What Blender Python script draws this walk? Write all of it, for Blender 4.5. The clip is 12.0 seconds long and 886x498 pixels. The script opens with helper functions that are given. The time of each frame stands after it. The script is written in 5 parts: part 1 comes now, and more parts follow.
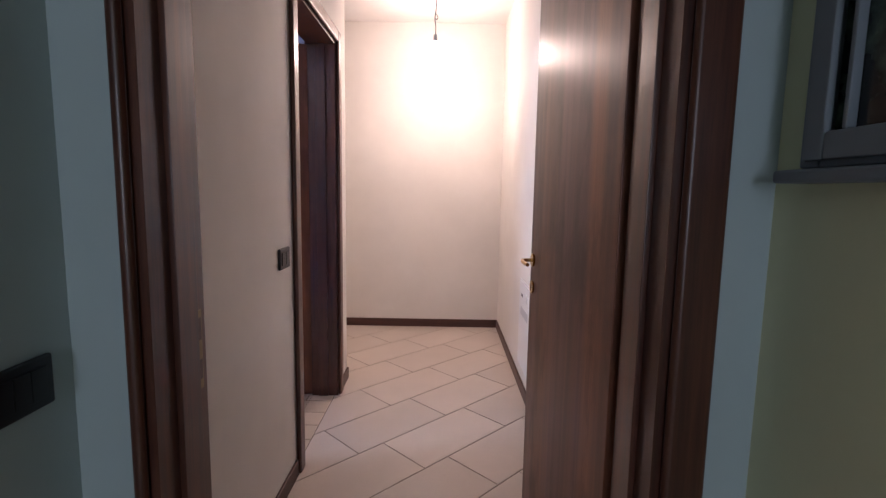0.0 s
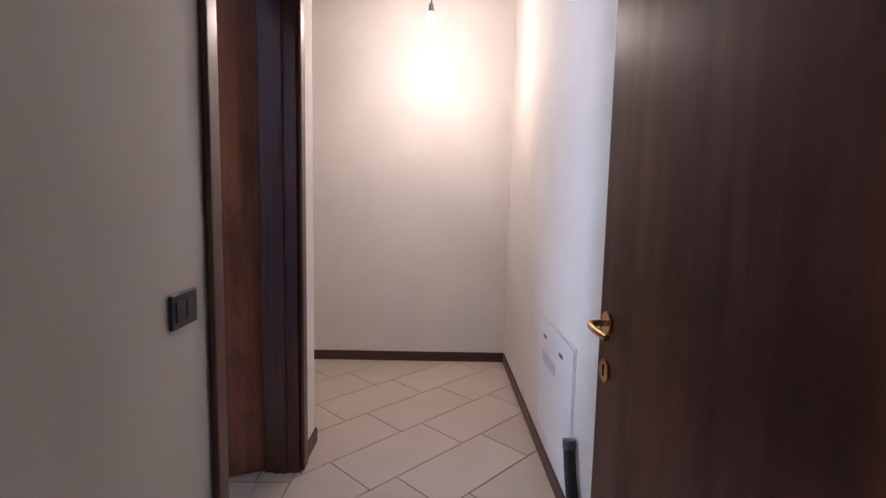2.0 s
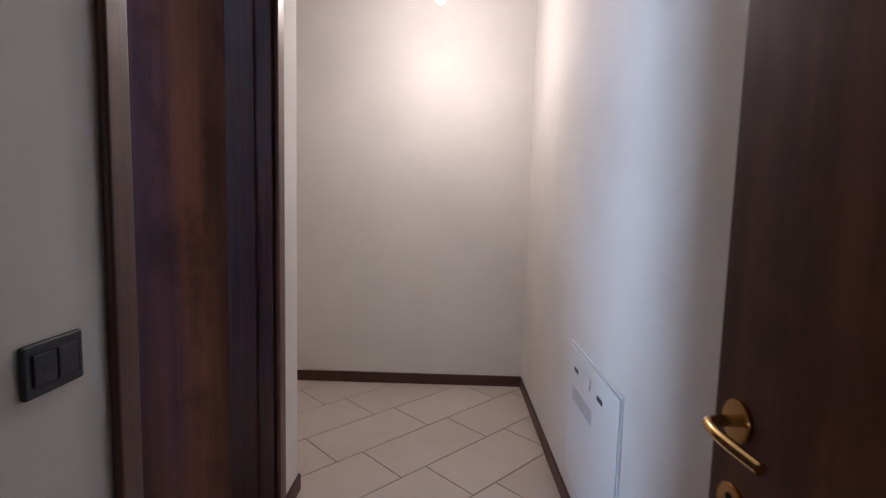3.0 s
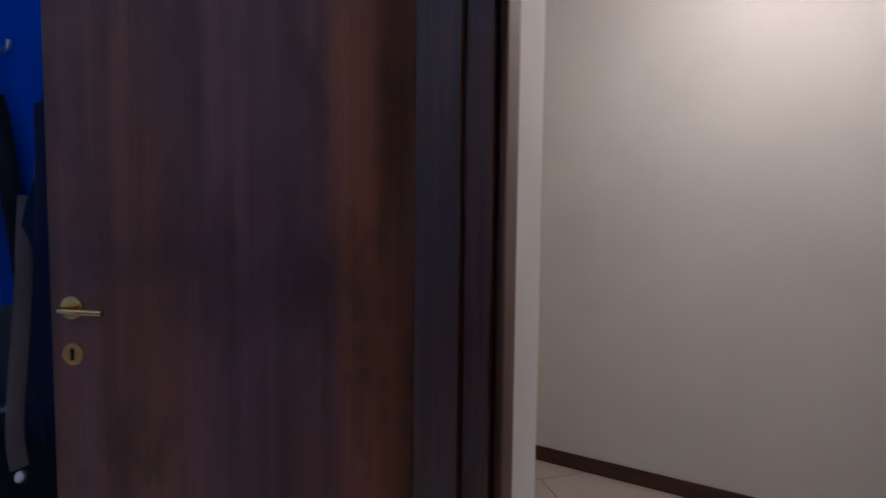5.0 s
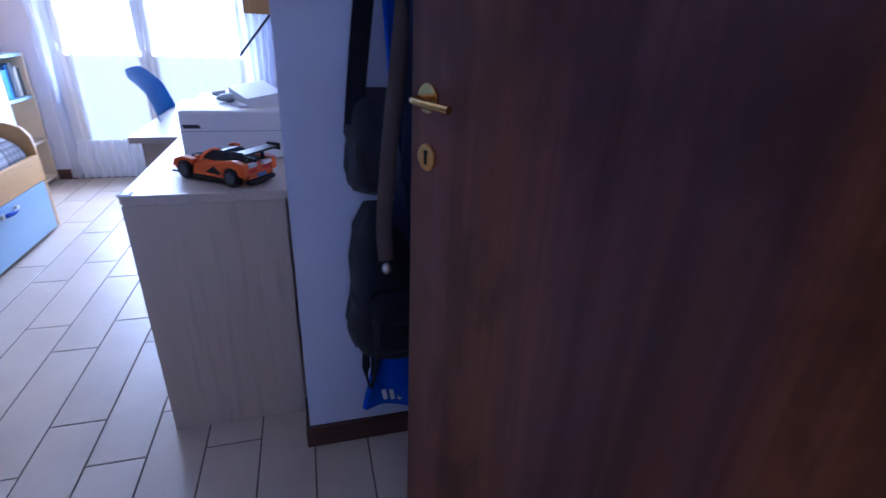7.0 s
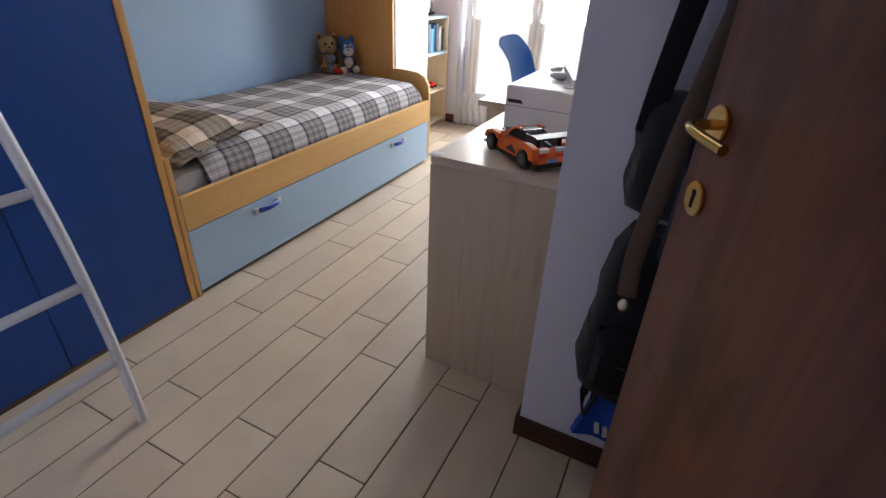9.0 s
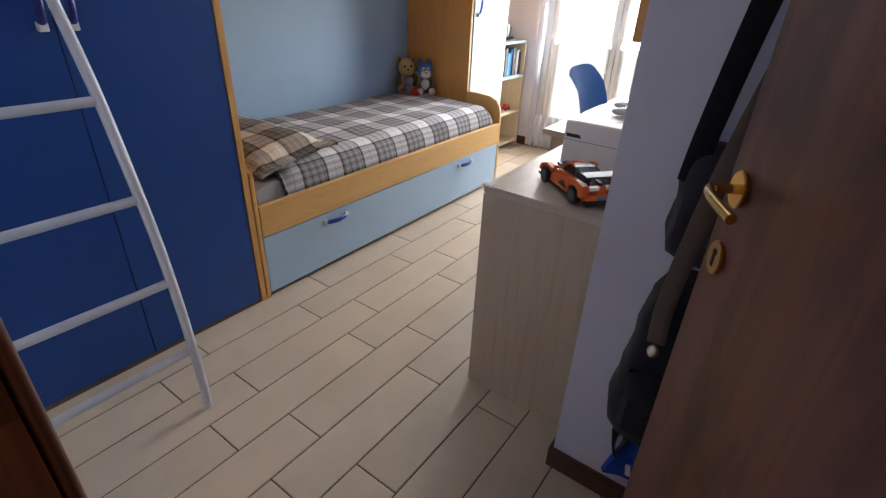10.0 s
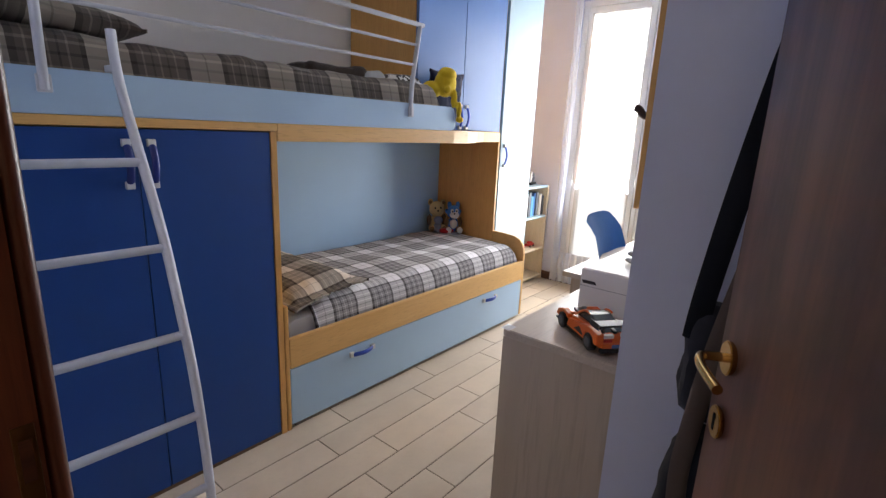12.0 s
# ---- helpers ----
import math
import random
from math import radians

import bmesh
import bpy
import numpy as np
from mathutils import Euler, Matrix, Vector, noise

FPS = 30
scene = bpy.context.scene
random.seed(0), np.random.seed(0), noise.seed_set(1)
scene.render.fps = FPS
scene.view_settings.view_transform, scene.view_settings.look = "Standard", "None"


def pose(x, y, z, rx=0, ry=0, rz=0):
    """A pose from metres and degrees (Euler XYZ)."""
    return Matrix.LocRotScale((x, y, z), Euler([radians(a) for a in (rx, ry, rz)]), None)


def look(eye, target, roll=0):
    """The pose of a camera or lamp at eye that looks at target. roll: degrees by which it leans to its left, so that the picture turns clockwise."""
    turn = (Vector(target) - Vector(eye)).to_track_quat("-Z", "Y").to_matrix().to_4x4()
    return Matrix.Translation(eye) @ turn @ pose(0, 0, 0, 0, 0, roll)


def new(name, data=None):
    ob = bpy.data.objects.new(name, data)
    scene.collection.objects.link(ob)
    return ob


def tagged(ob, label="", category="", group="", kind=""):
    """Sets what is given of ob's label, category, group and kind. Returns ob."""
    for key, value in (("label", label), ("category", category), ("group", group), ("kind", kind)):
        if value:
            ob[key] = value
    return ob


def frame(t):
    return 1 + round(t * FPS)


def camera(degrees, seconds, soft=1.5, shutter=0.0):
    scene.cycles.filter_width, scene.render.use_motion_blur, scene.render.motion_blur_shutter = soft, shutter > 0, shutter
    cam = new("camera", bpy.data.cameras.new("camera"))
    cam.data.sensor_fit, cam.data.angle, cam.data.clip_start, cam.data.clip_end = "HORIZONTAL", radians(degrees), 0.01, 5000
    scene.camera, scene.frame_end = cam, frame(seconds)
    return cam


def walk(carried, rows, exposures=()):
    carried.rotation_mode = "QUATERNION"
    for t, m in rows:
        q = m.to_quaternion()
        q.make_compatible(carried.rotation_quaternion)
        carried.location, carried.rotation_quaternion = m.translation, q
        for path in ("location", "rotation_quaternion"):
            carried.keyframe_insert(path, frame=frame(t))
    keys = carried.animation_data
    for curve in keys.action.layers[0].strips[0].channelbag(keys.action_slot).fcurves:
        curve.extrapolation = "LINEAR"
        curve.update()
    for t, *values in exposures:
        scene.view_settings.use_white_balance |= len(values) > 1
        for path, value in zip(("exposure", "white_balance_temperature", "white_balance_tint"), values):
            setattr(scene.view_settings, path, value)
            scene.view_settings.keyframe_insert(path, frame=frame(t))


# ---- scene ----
cam = camera(84.6, 12.0, soft=1.3, shutter=0.3)
PATH = [
    (0, look((0.735, 0.524, 1.296), (0.735, 2.510, 1.059), 0.98)),
    (0.5, look((0.731, 0.631, 1.280), (0.733, 2.620, 1.077), 0.86)),
    (1, look((0.702, 0.833, 1.279), (0.706, 2.823, 1.078), 0.96)),
    (1.5, look((0.701, 1.033, 1.280), (0.714, 3.023, 1.075), 1.02)),
    (2, look((0.712, 1.298, 1.298), (0.737, 3.287, 1.090), 1.20)),
    (2.5, look((0.731, 1.528, 1.289), (0.746, 3.517, 1.083), 1.14)),
    (4.5, look((0.575, 2.405, 1.297), (-0.036, 4.307, 1.200), 1.7)),
    (5, look((0.439, 2.661, 1.243), (-0.532, 4.405, 1.130), 0.6)),
    (5.5, look((0.353, 2.695, 1.226), (-0.877, 4.259, 1.025), 1.9)),
    (6, look((0.333, 2.818, 1.210), (-1.198, 4.025, 0.763), 1.9)),
    (6.5, look((0.247, 2.897, 1.172), (-1.445, 3.738, 0.518), 2.5)),
    (7, look((0.083, 2.969, 1.165), (-1.665, 3.471, 0.331), 2.5)),
    (7.5, look((0.019, 2.976, 1.169), (-1.742, 3.148, 0.236), 2.4)),
    (9.5, look((-0.045, 3.173, 1.233), (-1.521, 2.246, 0.253), 2.6)),
    (10, look((-0.039, 3.197, 1.266), (-1.478, 2.187, 0.314), 2.55)),
    (10.5, look((-0.005, 3.243, 1.293), (-1.453, 2.163, 0.436), 2.6)),
    (11, look((0.004, 3.262, 1.317), (-1.477, 2.119, 0.610), 2.6)),
    (11.5, look((-0.001, 3.254, 1.328), (-1.500, 2.064, 0.747), 2.65)),
    (12, look((0.001, 3.247, 1.342), (-1.503, 2.018, 0.864), 2.55)),
]
EXPOSURES = [
    (0.0, 1.08, 5550, 23), (2.5, 0.56, 5050, 13), (4.5, 0.0, 4700, 7), (5.0, -0.10, 4800, 9), (5.5, -0.08, 4660, 15), (6.0, -0.02, 4550, 22), (6.5, -0.13, 4250, 27),
    (7.5, -0.12, 5400, 22), (9.5, -0.09, 7150, 14), (12.0, -0.12, 7100, 15),
]
walk(cam, PATH, EXPOSURES)

# ---- plan, in metres ----
CEIL = 2.79
XL, XL2 = 0.085, -0.075          # wall between hall and bedroom
YR, YR2 = 1.31, 1.485            # wall between first room and hall
XR = 1.265                       # hall's far side wall
YF = 5.09                        # hall's end wall
YB, YB2 = 3.57, 3.762             # bedroom's wall towards the passage
YS = 0.66                        # bedroom's wall behind the bunk beds
XW = -4.08                       # bedroom's window wall
D1X0, D1X1 = 0.236, 1.116          # doorway of the first room
D2Y0, D2Y1 = 2.675, 3.490          # doorway of the bedroom
DH = 2.15
WY0, WY1, WZ1 = 1.29, 2.62, 2.42  # French window
BF = 1.531                       # front plane of the bunk beds

# ---- world and large lights ----
world = bpy.data.worlds.new("world")
scene.world = world
world.use_nodes = True
wn = world.node_tree.nodes
sky = wn.new("ShaderNodeTexSky")
sky.sky_type, sky.sun_disc = "NISHITA", False
sky.sun_elevation, sky.sun_rotation = radians(35), radians(200)
wn["Background"].inputs[1].default_value = 0.1
world.node_tree.links.new(sky.outputs[0], wn["Background"].inputs[0])


def area_lamp(name, m, sx, sy, watts, colour):
    data = bpy.data.lights.new(name, "AREA")
    data.shape, data.size, data.size_y, data.energy, data.color = "RECTANGLE", sx, sy, watts, colour
    ob = new(name, data)
    ob.matrix_world = m
    return ob


# daylight in the bedroom's window, in the first room's window, and the hall's bulb
area_lamp("window_daylight", look((XW - 0.16, (WY0 + WY1) / 2, 1.38), (0, (WY0 + WY1) / 2, 2.5)), 1.25, 2.0, 114, (0.84, 0.92, 1.0))
area_lamp("room_daylight", look((0.575, -2.62, 1.5), (0.575, 0, 1.4)), 0.72, 1.15, 4.4, (0.90, 1.0, 0.90))
# an LED bulb throws most of its light downwards, the rest all round
BULB = (1.0, 0.72, 0.50)
down = bpy.data.lights.new("bulb_down", "AREA")
down.shape, down.size, down.energy, down.color, down.spread = "DISK", 0.055, 4.0, BULB, radians(180)
down_ob = new("bulb_down", down)
down_ob.location = (0.648, 4.46, 2.355)
glow = bpy.data.lights.new("bulb_round", "POINT")
glow.energy, glow.color, glow.shadow_soft_size = 10.6, BULB, 0.03
glow_ob = new("bulb_round", glow)
glow_ob.location = (0.648, 4.46, 2.380)


# ---- materials ----
def mat(name, colour, rough=0.5, metal=0.0, spec=0.5):
    m = bpy.data.materials.new(name)
    m.use_nodes = True
    b = m.node_tree.nodes["Principled BSDF"]
    b.inputs["Base Color"].default_value = (*colour, 1)
    b.inputs["Roughness"].default_value = rough
    b.inputs["Metallic"].default_value = metal
    b.inputs["Specular IOR Level"].default_value = spec
    return m


def node(m, kind, **values):
    n = m.node_tree.nodes.new(kind)
    for k, v in values.items():
        n.inputs[k.replace("_", " ")].default_value = v
    return n


def link(m, a, b):
    m.node_tree.links.new(a, b)


def bsdf(m):
    return m.node_tree.nodes["Principled BSDF"]


def coords(m, scale=(1, 1, 1)):
    tc = node(m, "ShaderNodeTexCoord")
    mp = node(m, "ShaderNodeMapping", Scale=scale)
    link(m, tc.outputs["Object"], mp.inputs[0])
    return mp.outputs[0]


def mix(m, a, b, fac, blend="MIX"):
    n = m.node_tree.nodes.new("ShaderNodeMix")
    n.data_type, n.blend_type = "RGBA", blend
    for sock, v in ((n.inputs[0], fac), (n.inputs[6], a), (n.inputs[7], b)):
        if isinstance(v, (int, float)):
            sock.default_value = v
        elif isinstance(v, tuple):
            sock.default_value = (*v, 1)
        else:
            link(m, v, sock)
    return n.outputs[2]


def ramp(m, src, stops, interp="LINEAR"):
    n = m.node_tree.nodes.new("ShaderNodeValToRGB")
    n.color_ramp.interpolation = interp
    els = n.color_ramp.elements
    while len(els) < len(stops):
        els.new(0.5)
    for e, (p, c) in zip(els, stops):
        e.position, e.color = p, (c if len(c) == 4 else (*c, 1))
    link(m, src, n.inputs[0])
    return n.outputs[0]


def noise_out(m, vec, scale, detail=4.0, rough=0.55):
    n = node(m, "ShaderNodeTexNoise", Scale=scale, Detail=detail, Roughness=rough)
    link(m, vec, n.inputs["Vector"])
    return n.outputs[0]


def bump(m, height, strength, dist=0.002):
    n = node(m, "ShaderNodeBump", Strength=strength, Distance=dist)
    link(m, height, n.inputs["Height"])
    link(m, n.outputs[0], bsdf(m).inputs["Normal"])


def painted(name, colour, rough=0.75, grain=220, strength=0.12, blot=0.05):
    """Wall paint: roller grain, faint large blotches."""
    m = mat(name, colour, rough, spec=0.25)
    v = coords(m)
    big = noise_out(m, v, 1.7, 5)
    dark = tuple(c * (1 - blot * 2) for c in colour)
    link(m, mix(m, dark, colour, ramp(m, big, [(0.3, (0, 0, 0)), (0.65, (1, 1, 1))])), bsdf(m).inputs["Base Color"])
    bump(m, noise_out(m, v, grain, 3), strength, 0.001)
    return m


def wooden(name, dark, light, rough, stretch=(18, 18, 1.1), contrast=(0.3, 0.7), coat=0.0, rnd=0.0):
    """Wood with grain drawn along the axis of least stretch."""
    m = mat(name, light, rough)
    v = coords(m, stretch)
    a = noise_out(m, v, 2.2, 6, 0.6)
    b = noise_out(m, coords(m, tuple(s * 5 for s in stretch)), 3.0, 3)
    col = mix(m, dark, light, ramp(m, a, [(contrast[0], (0, 0, 0)), (contrast[1], (1, 1, 1))]))
    col = mix(m, col, tuple(c * 0.72 for c in dark), ramp(m, b, [(0.52, (0, 0, 0)), (0.75, (0.55, 0.55, 0.55))]))
    link(m, col, bsdf(m).inputs["Base Color"])
    r = node(m, "ShaderNodeMapRange", To_Min=rough - 0.06, To_Max=rough + 0.1)
    link(m, a, r.inputs[0])
    link(m, r.outputs[0], bsdf(m).inputs["Roughness"])
    bump(m, b, 0.06, 0.001)
    if coat:
        bsdf(m).inputs["Coat Weight"].default_value = coat
        bsdf(m).inputs["Coat Roughness"].default_value = 0.25
    return m


def veneer(name, dark, red, plum, rough):
    """Stained door veneer: broad upright bands of red and plum, narrow stripes, cloudy figure and fine pores."""
    m = mat(name, red, rough, spec=0.35)
    wide = noise_out(m, coords(m, (1.0, 1.0, 0.03)), 8.0, 2, 0.45)
    stripe = noise_out(m, coords(m, (1.0, 1.0, 0.02)), 27.0, 2, 0.5)
    hue = noise_out(m, coords(m, (1.0, 1.0, 0.05)), 4.1, 2, 0.5)
    cloud = noise_out(m, coords(m, (1.0, 1.0, 0.45)), 5.2, 5, 0.6)
    fine = noise_out(m, coords(m, (60, 60, 1.2)), 2.2, 4, 0.6)
    col = mix(m, red, plum, ramp(m, hue, [(0.42, (0, 0, 0)), (0.58, (1, 1, 1))]))
    col = mix(m, dark, col, ramp(m, wide, [(0.40, (0.42, 0.42, 0.42)), (0.58, (1, 1, 1))]))
    col = mix(m, col, dark, ramp(m, stripe, [(0.36, (0.22, 0.22, 0.22)), (0.52, (0, 0, 0))]))
    col = mix(m, col, tuple(min(1.0, c * 1.5) for c in red), ramp(m, stripe, [(0.58, (0, 0, 0)), (0.72, (0.10, 0.10, 0.10))]))
    col = mix(m, col, dark, ramp(m, cloud, [(0.50, (0, 0, 0)), (0.64, (0.62, 0.62, 0.62))]))
    col = mix(m, col, tuple(c * 0.6 for c in dark), ramp(m, fine, [(0.50, (0, 0, 0)), (0.75, (0.28, 0.28, 0.28))]))
    link(m, col, bsdf(m).inputs["Base Color"])
    r = node(m, "ShaderNodeMapRange", To_Min=rough - 0.05, To_Max=rough + 0.12)
    link(m, cloud, r.inputs[0])
    link(m, r.outputs[0], bsdf(m).inputs["Roughness"])
    bump(m, fine, 0.05, 0.001)
    return m


def laminate(name, colour, rough=0.35):
    m = mat(name, colour, rough, spec=0.35)
    v = coords(m)
    n = noise_out(m, v, 3.0, 5)
    link(m, mix(m, tuple(c * 0.9 for c in colour), colour, n), bsdf(m).inputs["Base Color"])
    bump(m, noise_out(m, v, 350, 2), 0.05, 0.0006)
    return m


def fabric(name, colour, rough=0.9, weave=900, blot=0.25):
    m = mat(name, colour, rough, spec=0.15)
    v = coords(m)
    n = noise_out(m, v, 14, 5)
    link(m, mix(m, tuple(c * (1 - blot) for c in colour), colour, n), bsdf(m).inputs["Base Color"])
    bump(m, noise_out(m, v, weave, 2), 0.35, 0.0012)
    bsdf(m).inputs["Sheen Weight"].default_value = 0.15
    return m


def plaid(name, base, mid, dark, fine, period, along, across, shift=(0.0, 0.0)):
    """Woven check in two directions; along and across are weights of x, y, z in each coordinate."""
    m = mat(name, base, 0.9, spec=0.15)
    tc = node(m, "ShaderNodeTexCoord")

    def stripes(weights, per, start):
        d = m.node_tree.nodes.new("ShaderNodeVectorMath")
        d.operation = "DOT_PRODUCT"
        link(m, tc.outputs["Object"], d.inputs[0])
        d.inputs[1].default_value = tuple(w / per for w in weights)
        moved = m.node_tree.nodes.new("ShaderNodeMath")
        moved.inputs[1].default_value = start
        link(m, d.outputs["Value"], moved.inputs[0])
        f = m.node_tree.nodes.new("ShaderNodeMath")
        f.operation = "FRACT"
        link(m, moved.outputs[0], f.inputs[0])
        return f.outputs[0]

    line = tuple(c * 0.62 for c in base)
    stops = [(0.0, dark), (0.03, base), (0.21, line), (0.23, base), (0.42, dark), (0.465, mid), (0.56, fine), (0.58, mid), (0.64, dark), (0.66, mid),
             (0.72, fine), (0.74, mid), (0.80, dark), (0.82, mid), (0.89, fine), (0.91, mid), (0.965, dark)]
    a = ramp(m, stripes(along, period, shift[0]), stops, "CONSTANT")
    b = ramp(m, stripes(across, period, shift[1]), stops, "CONSTANT")
    v = coords(m)
    n = noise_out(m, v, 6, 4)
    col = mix(m, mix(m, a, b, 0.5), mix(m, a, b, 1.0, "MULTIPLY"), 0.45)
    col = mix(m, col, mix(m, col, (0.8, 0.78, 0.76), 1.0, "MULTIPLY"), n)
    link(m, col, bsdf(m).inputs["Base Color"])
    bump(m, noise_out(m, v, 700, 2), 0.35, 0.0012)
    bsdf(m).inputs["Sheen Weight"].default_value = 0.1
    return m


def tile_material(name, colour, vary, rough, cloud=3.0):
    """Fired tile: cloudy body, small specks, each piece a little different."""
    m = mat(name, colour, rough, spec=0.5)
    v = coords(m)
    info = node(m, "ShaderNodeObjectInfo")
    a = noise_out(m, v, cloud, 6, 0.6)
    b = noise_out(m, v, 60, 4)
    lo = tuple(c * (1 - vary) for c in colour)
    col = mix(m, lo, colour, ramp(m, a, [(0.3, (0, 0, 0)), (0.7, (1, 1, 1))]))
    col = mix(m, col, tuple(c * 0.86 for c in colour), ramp(m, b, [(0.56, (0, 0, 0)), (0.72, (0.5, 0.5, 0.5))]))
    per = node(m, "ShaderNodeMapRange", To_Min=0.92, To_Max=1.05)
    link(m, info.outputs["Random"], per.inputs[0])
    hsv = node(m, "ShaderNodeHueSaturation")
    link(m, per.outputs[0], hsv.inputs["Value"])
    link(m, col, hsv.inputs["Color"])
    link(m, hsv.outputs[0], bsdf(m).inputs["Base Color"])
    r = node(m, "ShaderNodeMapRange", To_Min=rough - 0.07, To_Max=rough + 0.12)
    link(m, a, r.inputs[0])
    link(m, r.outputs[0], bsdf(m).inputs["Roughness"])
    bump(m, a, 0.05, 0.004)
    return m


M_WALL = painted("hall_paint", (0.80, 0.77, 0.73))
M_BEDWALL = painted("bedroom_paint", (0.62, 0.65, 0.79))
M_ROOMWALL = painted("room_paint", (0.45, 0.52, 0.53))
M_YELLOW = painted("yellow_paint", (0.74, 0.72, 0.48))
M_CEIL = painted("ceiling_paint", (0.84, 0.82, 0.80), 0.85)
M_GROUT = painted("grout", (0.095, 0.070, 0.053), 0.9, 400, 0.3, 0.2)
M_GROUTB = painted("plank_grout", (0.135, 0.104, 0.080), 0.9, 400, 0.3, 0.2)
M_TILE = tile_material("hall_tile", (0.60, 0.52, 0.46), 0.10, 0.38)
M_PLANK = tile_material("bedroom_tile", (0.60, 0.49, 0.375), 0.14, 0.36, 5.0)
M_DARKWOOD = veneer("dark_veneer", (0.048, 0.017, 0.011), (0.36, 0.130, 0.060), (0.18, 0.074, 0.072), 0.34)
bsdf(M_DARKWOOD).inputs["Specular IOR Level"].default_value = 0.40
M_TRIMWOOD = wooden("trim_wood", (0.045, 0.014, 0.009), (0.125, 0.040, 0.021), 0.36, (20, 20, 0.8), coat=0.3)
M_SKIRT = wooden("skirting_wood", (0.04, 0.014, 0.009), (0.09, 0.033, 0.02), 0.42, (1.2, 1.2, 30))
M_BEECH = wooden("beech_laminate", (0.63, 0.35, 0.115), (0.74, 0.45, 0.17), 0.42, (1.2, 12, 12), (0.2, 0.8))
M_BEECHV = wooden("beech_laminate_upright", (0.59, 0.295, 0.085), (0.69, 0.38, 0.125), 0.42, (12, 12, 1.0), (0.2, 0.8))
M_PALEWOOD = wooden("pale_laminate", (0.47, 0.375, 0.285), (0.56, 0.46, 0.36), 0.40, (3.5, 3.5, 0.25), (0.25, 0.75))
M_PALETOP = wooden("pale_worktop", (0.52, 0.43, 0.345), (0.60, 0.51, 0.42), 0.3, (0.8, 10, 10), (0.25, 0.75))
M_PALEBEECH = wooden("pale_beech", (0.66, 0.54, 0.38), (0.76, 0.65, 0.49), 0.45, (12, 12, 1.5), (0.2, 0.8))
M_NAVY = laminate("royal_blue_laminate", (0.011, 0.062, 0.255), 0.42)
M_SKY = laminate("pale_blue_laminate", (0.40, 0.57, 0.74), 0.38)
M_PERI = laminate("mid_blue_laminate", (0.10, 0.20, 0.44), 0.36)
M_ICE = laminate("ice_blue_laminate", (0.36, 0.50, 0.57), 0.36)
M_NICHE = laminate("niche_panel", (0.35, 0.54, 0.75), 0.5)
M_BRASS = mat("brass", (0.66, 0.43, 0.16), 0.2, 1.0)
M_OLDBRASS = mat("aged_brass", (0.22, 0.145, 0.07), 0.34, 1.0)
M_PLINTH = wooden("brown_plinth", (0.10, 0.05, 0.02), (0.16, 0.085, 0.04), 0.5, (1.2, 12, 12))
M_CHROME = mat("satin_chrome", (0.70, 0.70, 0.70), 0.28, 1.0)
M_BLUEPLASTIC = mat("blue_plastic", (0.01, 0.06, 0.42), 0.3)
M_NAVYPLASTIC = mat("navy_plastic", (0.006, 0.022, 0.17), 0.3)
M_SILVER = laminate("silver_paint", (0.68, 0.68, 0.66), 0.35)
M_WHITEMETAL = laminate("white_enamel", (0.56, 0.58, 0.63), 0.3)
M_WHITEPLASTIC = laminate("white_plastic", (0.80, 0.80, 0.80), 0.38)
M_GREYPLASTIC = laminate("grey_plastic", (0.10, 0.11, 0.13), 0.4)
M_BLACK = mat("black_plastic", (0.012, 0.012, 0.014), 0.35)
M_DARKHOLE = mat("black_void", (0.004, 0.004, 0.004), 0.9)
M_BLACKCLOTH = fabric("black_cloth", (0.012, 0.014, 0.022))
M_GREYCLOTH = fabric("charcoal_cloth", (0.040, 0.042, 0.055))
M_NAVYCLOTH = fabric("navy_cloth", (0.010, 0.014, 0.045))
M_STRAP = fabric("brown_webbing", (0.13, 0.10, 0.09), 0.9, 1400)
M_BLUECLOTH = fabric("blue_cloth", (0.010, 0.085, 0.55))
M_BLUEVELVET = fabric("blue_velvet", (0.035, 0.18, 0.46))
M_SHEET = fabric("grey_sheet", (0.42, 0.43, 0.45), 0.9, 900, 0.1)
M_PLAID = plaid("grey_plaid", (0.91, 0.91, 0.94), (0.385, 0.375, 0.39), (0.060, 0.055, 0.060), (0.72, 0.70, 0.70), 0.243, (1, 0, 0), (0, 1, -1), (0.59, 0.63))
M_PLAIDW = plaid("beige_plaid", (0.66, 0.60, 0.52), (0.17, 0.145, 0.125), (0.065, 0.052, 0.045), (0.40, 0.35, 0.30), 0.29, (1, 0, 0), (0, 0.45, -0.55), (0.1, 0.35))
M_PLAIDP = plaid("cream_plaid", (0.84, 0.79, 0.72), (0.24, 0.215, 0.195), (0.07, 0.055, 0.048), (0.50, 0.45, 0.39), 0.22, (1, 0, 0), (0, 1, -0.4))
M_SHEER = bpy.data.materials.new("sheer_curtain")
M_ORANGE = mat("orange_plastic", (0.75, 0.13, 0.012), 0.28)
M_YELLOWFUR = fabric("yellow_plush", (0.75, 0.52, 0.03), 0.95, 500)
M_TANFUR = fabric("tan_plush", (0.55, 0.41, 0.20), 0.95, 500)
M_BLUEFUR = fabric("blue_plush", (0.05, 0.20, 0.52), 0.95, 500)
M_GREYFUR = fabric("grey_plush", (0.22, 0.25, 0.32), 0.95, 500)
M_RED = mat("red_plastic", (0.55, 0.02, 0.015), 0.4)
M_GREEN = mat("green_plastic", (0.10, 0.36, 0.03), 0.45)
M_GREYFRAME = laminate("grey_frame", (0.22, 0.24, 0.27), 0.45)
M_GLASS = bpy.data.materials.new("clear_glass")
